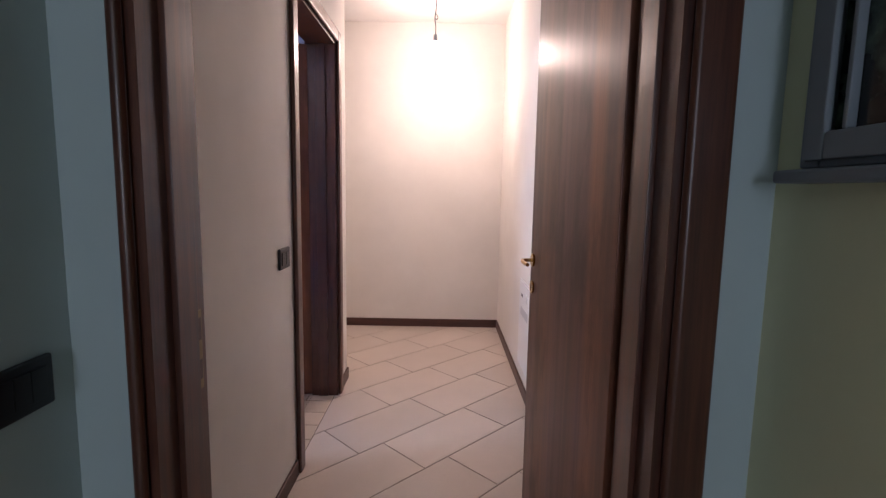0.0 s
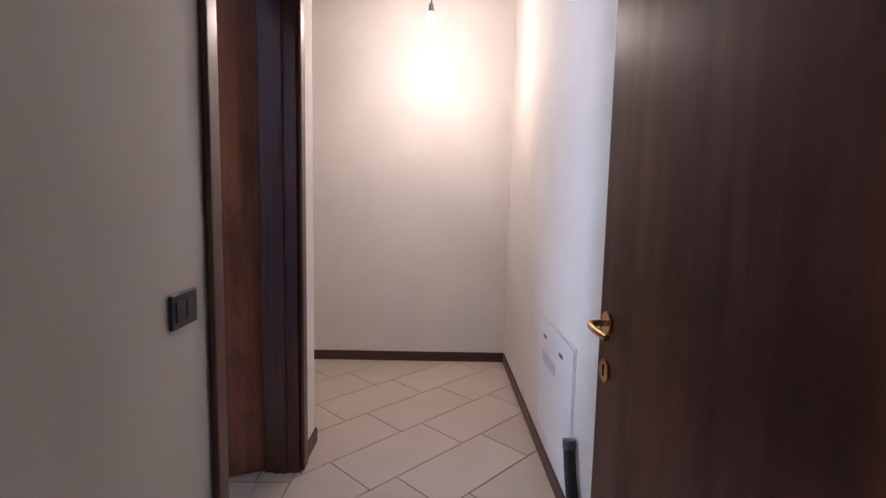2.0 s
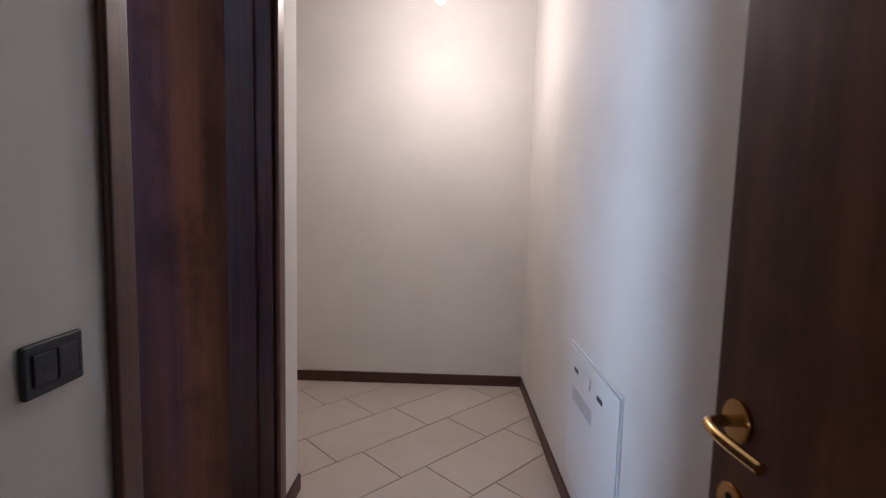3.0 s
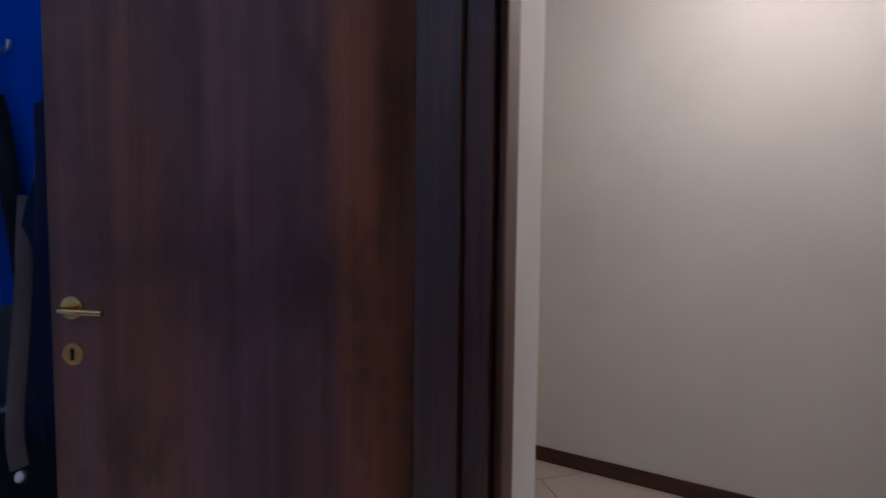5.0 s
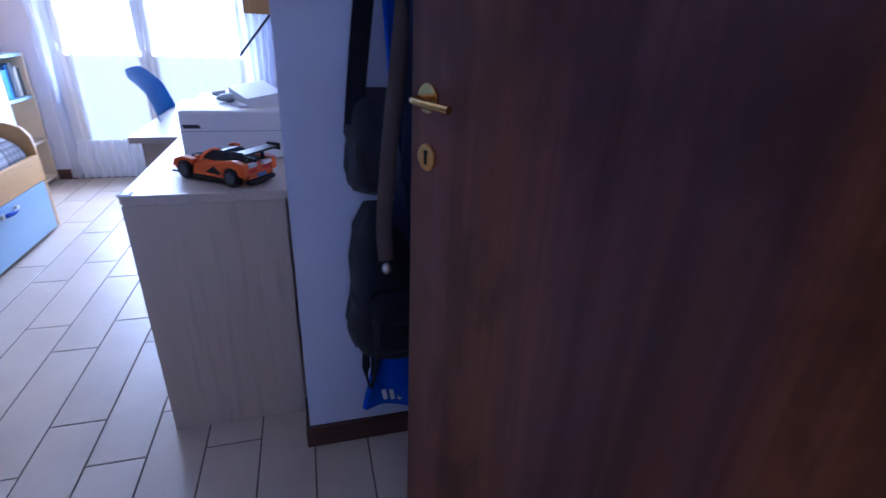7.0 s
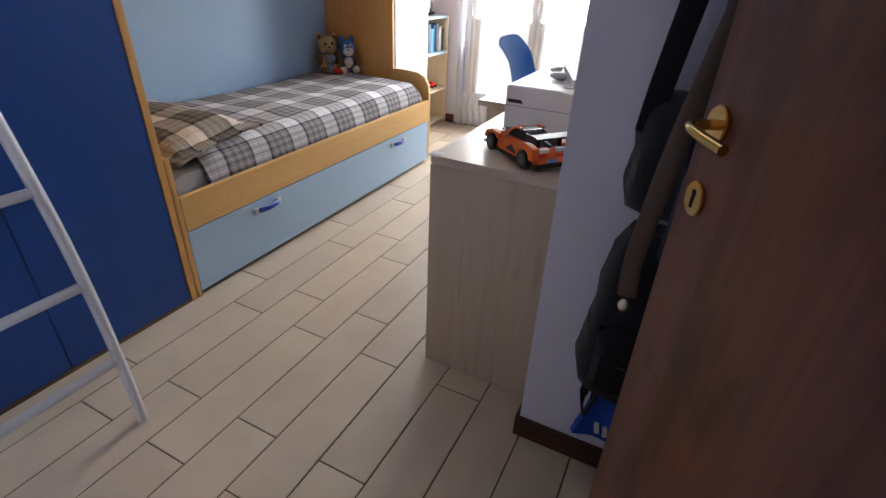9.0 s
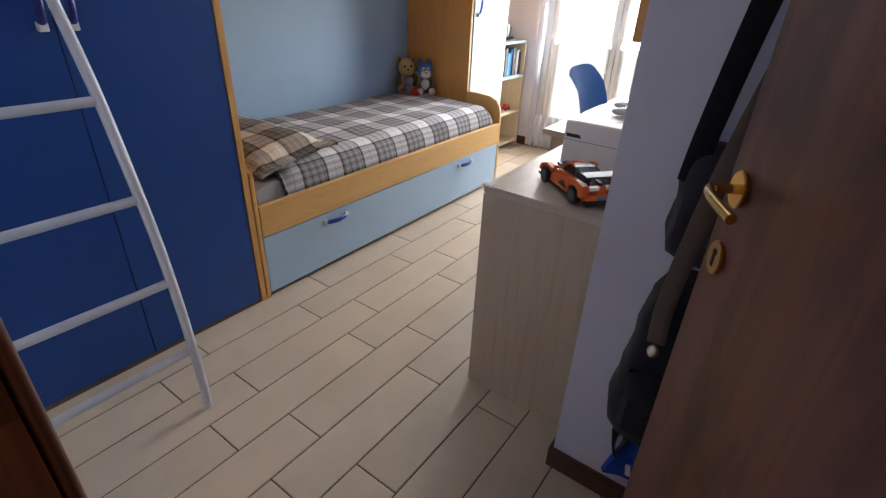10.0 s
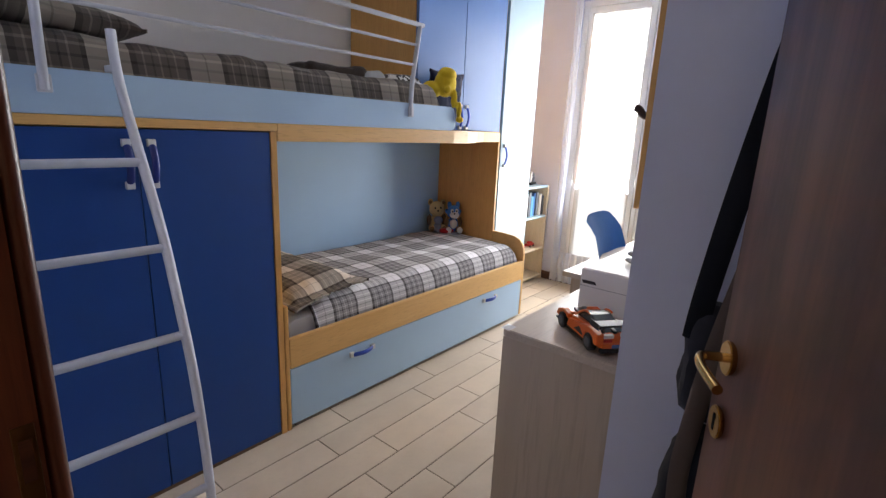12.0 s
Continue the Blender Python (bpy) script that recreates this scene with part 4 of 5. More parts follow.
# ---- bedroom: soft toys ----
def plush(name, m, blobs, material, label):
    bm = None
    for x, y, z, sx, sy, sz in blobs:
        bm = ball(scaled(x, y, z, sx, sy, sz), 18, bm)
    for v in bm.verts:
        v.co += 0.003 * noise.noise_vector(v.co * 30)
    t = tagged(part(name, bm, material), label, "soft toy")
    skin = t.modifiers.new("skin", "REMESH")
    skin.mode, skin.voxel_size, skin.use_smooth_shade = "VOXEL", 0.006, True
    t.matrix_world = m
    return t


def patched_plush(m, patches, label):
    """One soft toy sewn from fabrics of several colours."""
    bm = bmesh.new()
    for slot, (cloth, blobs) in enumerate(patches):
        for x, y, z, sx, sy, sz in blobs:
            before = len(bm.faces)
            ball(scaled(x, y, z, sx, sy, sz), 18, bm)
            bm.faces.ensure_lookup_table()
            for f in bm.faces[before:]:
                f.material_index = slot
    for v in bm.verts:
        v.co += 0.004 * noise.noise_vector(v.co * 28)
    t = tagged(part("soft_toy", bm, patches[0][0]), label, "soft toy")
    for cloth, blobs in patches[1:]:
        t.data.materials.append(cloth)
    t.matrix_world = m
    return t


M_CREAMFUR = fabric("cream_plush", (0.74, 0.69, 0.60), 0.95, 500)
M_BROWNFUR = fabric("brown_plush", (0.20, 0.115, 0.055), 0.95, 500)
M_BEADS = mat("black_beads", (0.012, 0.011, 0.012), 0.2)
SEAT = [(0, 0, 0.06, 0.055, 0.05, 0.065), (0, 0.01, 0.165, 0.06, 0.055, 0.058), (0.045, 0.05, 0.028, 0.024, 0.05, 0.024), (-0.045, 0.05, 0.028, 0.024, 0.05, 0.024)]
ARMS = [(0.060, 0.022, 0.085, 0.020, 0.024, 0.042), (-0.060, 0.022, 0.085, 0.020, 0.024, 0.042)]
EYES = [(0.022, 0.062, 0.178, 0.007, 0.006, 0.008), (-0.022, 0.062, 0.178, 0.007, 0.006, 0.008)]
patched_plush(scaled(-2.890, 0.800, 0.560, 0.98, 0.98, 1.06, 0, 0, -38),
              [(M_TANFUR, SEAT + [(0.050, 0, 0.212, 0.022, 0.013, 0.024), (-0.050, 0, 0.212, 0.022, 0.013, 0.024), (0, 0.056, 0.150, 0.030, 0.022, 0.024)]),
               (M_BROWNFUR, ARMS + [(0.052, 0.007, 0.213, 0.013, 0.010, 0.014), (-0.052, 0.007, 0.213, 0.013, 0.010, 0.014), (0.048, 0.092, 0.030, 0.018, 0.012, 0.018), (-0.048, 0.092, 0.030, 0.018, 0.012, 0.018)]),
               (M_BEADS, EYES + [(0, 0.076, 0.158, 0.009, 0.006, 0.006)])],
              "tan plush toy with brown paws sitting against the niche's end panel")
patched_plush(scaled(-2.948, 0.925, 0.562, 0.86, 0.86, 0.95, 0, 0, -42),
              [(M_BLUEFUR, SEAT[:2] + [(0.038, 0, 0.222, 0.020, 0.013, 0.030), (-0.038, 0, 0.222, 0.020, 0.013, 0.030), (0.052, -0.015, 0.170, 0.024, 0.030, 0.020), (-0.052, -0.015, 0.170, 0.024, 0.030, 0.020)]),
               (M_CREAMFUR, [(0, 0.048, 0.150, 0.042, 0.024, 0.032), (0.020, 0.054, 0.182, 0.015, 0.012, 0.016), (-0.020, 0.054, 0.182, 0.015, 0.012, 0.016), (0, 0.034, 0.070, 0.036, 0.024, 0.040),
                             (0.050, 0.092, 0.028, 0.026, 0.018, 0.028), (-0.050, 0.092, 0.028, 0.026, 0.018, 0.028)]),
               (M_BROWNFUR, SEAT[2:] + ARMS),
               (M_BEADS, [(0.018, 0.066, 0.180, 0.006, 0.005, 0.008), (-0.018, 0.066, 0.180, 0.006, 0.005, 0.008), (0, 0.073, 0.160, 0.008, 0.006, 0.006)])],
              "blue plush toy with cream face and belly on the plaid quilt")
plush("soft_toy", scaled(-2.862, 0.842, 0.562, 0.62, 0.62, 0.55, 0, 0, -20), SEAT, M_GREYFUR, "small grey plush toy on the quilt")
plush("soft_toy_cushion", pose(-2.872, 0.925, 0.563, 0, 0, -40), [(0, 0, 0.018, 0.060, 0.032, 0.020), (0.02, 0.02, 0.018, 0.04, 0.032, 0.02)], fabric("red_plush", (0.5, 0.02, 0.02), 0.95), "small red plush cushion on the quilt")
plush("soft_toy", pose(0, 0, 0), [(-2.125, 1.475, 1.580, 0.068, 0.055, 0.070), (-2.125, 1.485, 1.625, 0.056, 0.048, 0.040), (-2.06, 1.43, 1.545, 0.06, 0.055, 0.045), (-2.150, 1.520, 1.505, 0.016, 0.018, 0.05),
      (-2.165, 1.545, 1.445, 0.015, 0.015, 0.045), (-2.168, 1.550, 1.395, 0.02, 0.02, 0.018), (-2.09, 1.52, 1.545, 0.02, 0.02, 0.02)], M_YELLOWFUR, "yellow plush toy slumped at the upper bunk's end")
pillow("cushion", pose(-2.31, 1.312, 1.505, 82, 0, 0), 0.15, 0.165, 0.035, M_NAVYCLOTH, "navy cushion leaning on the wall cupboard", 12)

# ---- bedroom: desk run ----
CX, CY0, CY1, CZ = -1.210, 2.508, 3.30, 0.755
cab = thing("low_cabinet", "pale wood-grain low cabinet end with a worn top corner", "cabinet")
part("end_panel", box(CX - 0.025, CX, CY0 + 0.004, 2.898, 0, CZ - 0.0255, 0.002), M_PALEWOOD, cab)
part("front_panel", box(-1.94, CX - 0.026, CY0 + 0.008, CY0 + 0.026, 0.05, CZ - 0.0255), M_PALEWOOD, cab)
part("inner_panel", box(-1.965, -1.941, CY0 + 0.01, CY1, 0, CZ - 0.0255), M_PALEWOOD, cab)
top = prism([(CX + 0.004, CY0 + 0.012), (CX - 0.008, CY0), (-1.97, CY0), (-1.97, CY1), (CX + 0.004, CY1)], CZ - 0.025, CZ, 0.003)
part("top", top, M_PALETOP, cab)
tape = slab(CX - 0.035, CX + 0.006, CY0 - 0.004, CY0 + 0.03, CZ + 0.0005, CZ + 0.004, 0.006, 8, 8, 0.003, 2)
part("corner_guard", tape, M_WHITEPLASTIC, cab, "taped translucent corner guard")

printer = thing("white_box_unit", "white desktop box with a dark slot in its front", "box", pose(-1.540, 2.600, CZ + 0.001))
part("housing", box(-0.42, 0, 0, 0.305, 0, 0.150, 0.008, 3), M_WHITEPLASTIC, printer)
part("lid_seam", box(-0.001, 0.0008, 0.004, 0.301, 0.088, 0.0895), M_GREYFRAME, printer)
part("slot", prism([(0.012, 0.098), (0.060, 0.098), (0.054, 0.109), (0.008, 0.109)], 0, 0.0012, 0, Matrix(((0, 0, 1, 0.0003), (1, 0, 0, 0), (0, 1, 0, 0), (0, 0, 0, 1)))), M_BLACK, printer)
paper_stack = thing("papers", "white papers lying on the white box", "paper", pose(-1.70, 2.815, CZ + 0.152, 0, 0, 14))
part("sheet", box(-0.10, 0.10, -0.07, 0.07, 0, 0.006, 0.001), mat("white_paper", (0.8, 0.8, 0.8), 0.8), paper_stack)
part("sheet", box(-0.09, 0.09, -0.06, 0.06, 0.0065, 0.045, 0.002, m=pose(0, 0, 0, 8, 6, 10)), M_WHITEPLASTIC, paper_stack)
pad = thing("game_pad", "pale grey hand controller on the white box", "controller", pose(-1.78, 2.74, CZ + 0.152, 0, 0, 15))
bm = box(-0.06, 0.06, -0.03, 0.03, 0, 0.025, 0.011, 3)
bm = ball(scaled(-0.055, -0.03, 0.013, 0.022, 0.04, 0.013), 14, bm)
bm = ball(scaled(0.055, -0.03, 0.013, 0.022, 0.04, 0.013), 14, bm)
part("shell", bm, M_WHITEMETAL, pad)

desk = thing("desk", "second pale desk under the window with a drooping front edge", "desk")
part("top", box(-3.10, -2.06, 2.292, 3.40, 0.697, 0.722, 0.003), M_PALETOP, desk)
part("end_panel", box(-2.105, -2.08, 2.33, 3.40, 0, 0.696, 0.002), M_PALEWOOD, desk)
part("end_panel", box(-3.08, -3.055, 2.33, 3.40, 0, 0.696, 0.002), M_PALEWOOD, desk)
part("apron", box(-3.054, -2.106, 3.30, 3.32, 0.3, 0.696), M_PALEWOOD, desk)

chair = thing("desk_chair", "blue velvet desk chair with a curved back", "chair", pose(-2.62, 2.540, 0.0, 0, 0, 4))
bm = bmesh.new()
rows_b = []
for j in range(13):
    w = j / 12
    z = 0.46 + 0.47 * w
    row = []
    for i in range(13):
        u = i / 12 * 2 - 1
        wid = 0.215 * (0.88 + 0.22 * math.sin(math.pi * (0.2 + 0.7 * w)))
        row.append(bm.verts.new((u * wid, -0.22 - 0.10 * w ** 1.8 + 0.05 * u * u * (1 - 0.3 * w) - 0.03 * max(0, w - 0.85) / 0.15, z - 0.022 * u ** 6 * w ** 4)))
    rows_b.append(row)
for a, b in zip(rows_b, rows_b[1:]):
    for i in range(12):
        bm.faces.new((a[i], a[i + 1], b[i + 1], b[i]))
bmesh.ops.solidify(bm, geom=bm.faces[:], thickness=0.045)
part("backrest", bm, M_BLUEVELVET, chair)
part("seat", slab(-0.22, 0.22, -0.20, 0.22, 0.42, 0.50, 0.05, 16, 16, 0.003, 8), M_BLUEVELVET, chair)
part("column", cyl(0.025, 0.025, 0.34, pose(0, 0, 0.25), 16), M_BLACK, chair)
for a in range(5):
    ang = 2 * math.pi * a / 5
    leg = part("leg", tube([(0.02 * math.cos(ang), 0.02 * math.sin(ang), 0.10), (0.26 * math.cos(ang), 0.26 * math.sin(ang), 0.065)], 0.016, 10, smooth=1), M_BLACK, chair)
    part("castor", cyl(0.026, 0.026, 0.035, pose(0.26 * math.cos(ang), 0.26 * math.sin(ang), 0.027, 90, 0, math.degrees(ang)), 16, bevel=0.004), M_BLACK, leg)

shelfu = thing("wall_shelf_unit", "beech wall unit hung above the desk", "shelf")
part("end_panel", box(-1.245, -1.222, 2.848, YB - 0.002, 1.172, 2.3, 0.003), M_BEECHV, shelfu)
part("bottom_board", box(-2.2, -1.246, 2.90, YB - 0.002, 1.50, 1.525, 0.002), M_BEECH, shelfu)
part("door", box(-2.2, -1.246, 2.875, 2.898, 1.50, 2.3, 0.002), M_NAVY, shelfu, "royal blue cupboard door")
part("peg", tube([(-1.234, 2.852, 1.392), (-1.234, 2.838, 1.396), (-1.234, 2.828, 1.408), (-1.234, 2.818, 1.412)], 0.009, 10), M_SKIRT, shelfu, "small brown wooden peg")

hung = thing("wall_cupboard", "royal blue hanging cupboard with pale blue underside by the window", "cupboard")
part("body", box(-3.50, -2.60, 2.665, YB - 0.002, 1.622, 2.30, 0.003), M_NAVY, hung)
part("bottom_board", box(-3.50, -2.595, 2.660, YB - 0.002, 1.600, 1.6215, 0.002), M_SKY, hung, "pale blue bottom board")
ledge = thing("wall_shelf", "pale blue wall shelf under the hanging cupboard", "shelf")
part("board", box(-3.40, -2.90, 2.79, YB - 0.002, 1.195, 1.215, 0.003), M_SKY, ledge)
part("bracket", box(-3.00, -2.98, 3.20, YB - 0.002, 1.05, 1.1945, 0.003), M_WHITEMETAL, ledge)
for k, (y, w, h, mt, lab) in enumerate(((2.815, 0.035, 0.19, M_NAVY, "navy blue cardboard box on the wall shelf"), (2.875, 0.05, 0.10, M_WHITEPLASTIC, "white cardboard box on the wall shelf"), (2.95, 0.04, 0.20, M_PERI, "mid blue cardboard box on the wall shelf"))):
    t = thing("small_box", lab, "box", pose(-3.02, y, 1.2155, 0, 0, 4 * k), "boxes on the wall shelf")
    part("carton", box(-0.06, 0.06, 0, w, 0, h, 0.002), mt, t)
    part("flap", box(-0.058, 0.058, 0.003, w - 0.003, h + 0.0003, h + 0.003, 0.001), mt, t)

dl = thing("desk_lamp", "black jointed desk lamp with a thin rod arm", "lamp", pose(-2.45, 3.05, 0.7225))
part("base", cyl(0.08, 0.075, 0.02, pose(0, 0, 0.01), 24, bevel=0.004), M_BLACK, dl)
part("arm", tube([(0, 0, 0.02), (0.01, -0.06, 0.30)], 0.009, 10, smooth=1), M_BLACK, dl, "upright lower arm")
part("arm", tube([(0.01, -0.06, 0.30), (0.02, -0.185, 0.480)], 0.010, 10, smooth=1), M_BLACK, dl)
part("arm", tube([(0.02, -0.185, 0.480), (0.02, -0.350, 0.283)], 0.0055, 10, smooth=1), M_BLACK, dl, "thin rod arm")
part("joint", cyl(0.014, 0.014, 0.02, pose(0.02, -0.185, 0.480, 0, 90), 16, bevel=0.002), M_BLACK, dl)
cable = thing("cable", "loose black and white leads hanging behind the desk", "cable")
part("wire", tube([(-1.955, 2.95, 1.50), (-1.952, 2.93, 1.22), (-1.95, 2.912, 1.10), (-1.958, 2.898, 1.02), (-1.95, 2.908, 0.96), (-1.955, 2.895, 0.90), (-1.958, 2.91, 0.760)], 0.004, 8), M_BLACK, cable, "black lead")
part("wire", tube([(-1.965, 2.99, 1.50), (-1.955, 2.972, 1.20), (-1.95, 2.962, 1.09), (-1.955, 2.948, 1.00), (-1.952, 2.925, 0.93), (-1.958, 2.93, 0.760)], 0.006, 8), M_WHITEPLASTIC, cable, "white lead")
part("plug", box(-1.968, -1.945, 2.885, 2.925, 0.86, 0.905, 0.006), M_WHITEPLASTIC, cable, "white plug")
can = thing("green_bottle", "small green plastic bottle beside the white box", "bottle", pose(-1.75, 2.938, CZ + 0.001))
part("bottle", cyl(0.024, 0.024, 0.13, pose(0, 0, 0.065), 20, bevel=0.006), M_GREEN, can)
part("neck", cyl(0.010, 0.010, 0.014, pose(0, 0, 0.1372), 14, bevel=0.002), M_GREEN, can)
part("cap", cyl(0.012, 0.011, 0.020, pose(0, 0, 0.1545), 16, bevel=0.003), M_GREEN, can)


# ---- bedroom: toy sports car on the cabinet ----
def across(poly, half, bevel, m=None):
    """A side outline in x and z, drawn out to both sides of the car."""
    bm = prism(poly, -half, half, bevel, Matrix(((1, 0, 0, 0), (0, 0, 1, 0), (0, 1, 0, 0), (0, 0, 0, 1))))
    if m:
        bm.transform(m)
    bmesh.ops.recalc_face_normals(bm, faces=bm.faces[:])
    return bm


toy = thing("toy_car", "orange brick-built toy sports car with black roof and rear wing", "toy", pose(-1.345, 2.74, CZ + 0.001, 0, 0, 52))
# length along x, nose at -x
part("body", across([(-0.135, 0.016), (-0.140, 0.030), (-0.118, 0.043), (-0.06, 0.053), (-0.02, 0.056), (0.09, 0.060), (0.118, 0.060), (0.126, 0.040), (0.118, 0.018)], 0.046, 0.003), M_ORANGE, toy)
smoked = mat("smoked_plastic", (0.02, 0.03, 0.045), 0.22)
for s in (-1, 1):
    y = 0.052 * s
    # angular panels over the wheels, the flank wedge and the sill
    part("fender", across([(-0.128, 0.030), (-0.118, 0.050), (-0.085, 0.062), (-0.048, 0.056), (-0.052, 0.040), (-0.066, 0.050), (-0.085, 0.052), (-0.103, 0.046), (-0.110, 0.030)], 0.010, 0.002, pose(0, y * 0.96, 0)), M_ORANGE, toy)
    part("fender", across([(0.020, 0.054), (0.060, 0.066), (0.095, 0.070), (0.128, 0.064), (0.130, 0.034), (0.112, 0.030), (0.104, 0.046), (0.085, 0.053), (0.064, 0.048), (0.054, 0.030)], 0.011, 0.002, pose(0, y, 0)), M_ORANGE, toy)
    part("side_panel", across([(-0.058, 0.018), (-0.050, 0.044), (0.020, 0.054), (0.050, 0.034), (0.050, 0.018)], 0.006, 0.0015, pose(0, y * 0.98, 0)), M_ORANGE, toy)
    part("side_intake", across([(-0.010, 0.028), (0.026, 0.050), (0.046, 0.036), (0.040, 0.026)], 0.004, 0.001, pose(0, y * 1.06, 0)), M_BLACK, toy)
    part("side_skirt", box(-0.055, 0.055, y - 0.008, y + 0.008, 0.010, 0.0175, 0.002), M_BLACK, toy)
    part("mirror", box(-0.040, -0.028, y * 1.02 - 0.006, y * 1.02 + 0.006, 0.062, 0.070, 0.002), M_ORANGE, toy)
    part("pillar", tube([(-0.040, 0.040 * s, 0.058), (0.000, 0.036 * s, 0.086), (0.030, 0.036 * s, 0.088)], 0.0035, 8), M_ORANGE, toy)
    for x in (-0.082, 0.082):
        w = part("wheel", cyl(0.025, 0.025, 0.020, pose(x, y * 1.04, 0.025, 90), 24, bevel=0.003), M_BLACK, toy)
        rim = part("rim", cyl(0.016, 0.014, 0.003, pose(x, y * 1.04 + s * 0.0106, 0.025, 90), 18), M_GREYPLASTIC, w)
    part("wing_strut", box(0.104, 0.112, 0.034 * s - 0.003, 0.034 * s + 0.003, 0.058, 0.088), M_BLACK, toy)
    part("wing_plate", box(0.096, 0.142, 0.068 * s - 0.0015, 0.068 * s + 0.0015, 0.082, 0.100, 0.001), M_BLACK, toy)
    part("tail_panel", box(0.118, 0.1305, min(0.012 * s, 0.042 * s), max(0.012 * s, 0.042 * s), 0.052, 0.0625, 0.002), M_SILVER, toy, "silver tail panel")
    part("tail_light", box(0.1225, 0.1275, min(0.014 * s, 0.040 * s), max(0.014 * s, 0.040 * s), 0.040, 0.047, 0.001), M_RED, toy, "red tail light")
    part("headlight", box(-0.134, -0.118, 0.038 * s - 0.008, 0.038 * s + 0.008, 0.040, 0.046, 0.002), M_GREYPLASTIC, toy)
    part("bonnet_vent", box(-0.104, -0.066, 0.018 * s - 0.007, 0.018 * s + 0.007, 0.046, 0.0555, 0.002, m=pose(0, 0, 0, 0, 0, 7 * s)), M_BLACK, toy)
part("cabin", across([(-0.046, 0.056), (-0.008, 0.084), (0.034, 0.087), (0.112, 0.061)], 0.035, 0.004), smoked, toy, "dark glossy cabin roof")
part("roof_spine", box(0.030, 0.104, -0.006, 0.006, 0.064, 0.088, 0.003, m=pose(0.0, 0, -0.004, 0, 9, 0)), M_BLACK, toy)
part("rear_wing", box(0.098, 0.138, -0.066, 0.066, 0.088, 0.094, 0.002), mat("glossy_black_plastic", (0.012, 0.012, 0.014), 0.38), toy, "glossy black rear wing")
part("rear_bumper", box(0.112, 0.130, -0.044, 0.044, 0.022, 0.037, 0.003), M_ORANGE, toy)
part("number_plate", box(0.1302, 0.1312, -0.016, 0.016, 0.024, 0.034), M_PERI, toy)
part("splitter", box(-0.146, -0.11, -0.05, 0.05, 0.008, 0.0145, 0.002), M_BLACK, toy)
part("diffuser", box(0.118, 0.134, -0.048, 0.048, 0.010, 0.021, 0.002), M_BLACK, toy)

# ---- bedroom: bags on the pier ----
PX_ = -1.061
rack = thing("coat_rack", "row of metal pegs fixed to the lilac pier", "coat rack")
part("board", box(PX_ + 0.0005, PX_ + 0.012, 3.118, 3.46, 1.51, 1.70, 0.004), M_BLUEPLASTIC, rack)
for y, z in ((3.142, 1.528), (3.177, 1.632), (3.32, 1.62)):
    part("peg", tube([(PX_ + 0.010, y, z), (PX_ + 0.045, y, z + 0.004), (PX_ + 0.055, y, z + 0.022)], 0.006, 10), M_CHROME, rack)


def hanging_cloth(name, label, category, x, edge_l, edge_r, material, seed, depth=0.02, thick=0.012):
    """Cloth that hangs in folds between two edges, each a line of (y, z) from top to foot."""
    t = thing(name, label, category)
    bm = bmesh.new()
    rows_c = []
    m = 18
    for j in range(m + 1):
        w = j / m * (len(edge_l) - 1)
        k = min(int(w), len(edge_l) - 2)
        f = w - k
        (y0, z0), (y1, z1) = ((e[k][0] + (e[k + 1][0] - e[k][0]) * f, e[k][1] + (e[k + 1][1] - e[k][1]) * f) for e in (edge_l, edge_r))
        row = []
        for i in range(m + 1):
            u = i / m
            fold = depth * (math.sin(9 * u + 2 * math.sin(3 * j / m) + seed) * 0.5 + 0.5) + 0.010 * noise.noise(Vector((u * 5, j / m * 5, seed)))
            row.append(bm.verts.new((x + fold, y0 + (y1 - y0) * u, z0 + (z1 - z0) * u)))
        rows_c.append(row)
    for a, b in zip(rows_c, rows_c[1:]):
        for i in range(m):
            bm.faces.new((a[i], a[i + 1], b[i + 1], b[i]))
    bmesh.ops.recalc_face_normals(bm, faces=bm.faces[:])
    bmesh.ops.solidify(bm, geom=bm.faces[:], thickness=thick)
    part("cloth", bm, material, t)
    return t


def soft_bag(name, label, x0, y0, y1, z0, z1, depth, material, seed, taper=0.12):
    """A sagging bag that hangs against the pier, wider at its foot."""
    t = thing(name, label, "bag")
    bm = bmesh.new()
    bmesh.ops.create_cube(bm, size=2.0)
    bmesh.ops.subdivide_edges(bm, edges=bm.edges[:], cuts=13, use_grid_fill=True)
    for v in bm.verts:
        a, b, c = v.co
        e = (1 - abs(b) ** 5) * (1 - abs(c) ** 6)
        w = 1 - taper * (c + 1) / 2 - 0.16 * (max(0, c - 0.5) / 0.5) ** 2 - 0.10 * (max(0, -c - 0.6) / 0.4) ** 2
        d = depth * (0.45 + 0.55 * max(0, e) ** 0.5) * (1 - 0.25 * (c + 1) / 2)
        n = noise.noise(Vector((a * 1.3, b * 1.9, c * 1.9 + seed))) * 0.012 + noise.noise(Vector((a * 3, b * 5, c * 5 + seed))) * 0.004
        v.co = Vector((x0 + (a + 1) / 2 * d + n * (a > 0), (y0 + y1) / 2 + b * (y1 - y0) / 2 * w + n, (z0 + z1) / 2 + c * (z1 - z0) / 2 - 0.018 * (1 - b * b) * (c < -0.5)))
    part("body", bm, material, t)
    return t


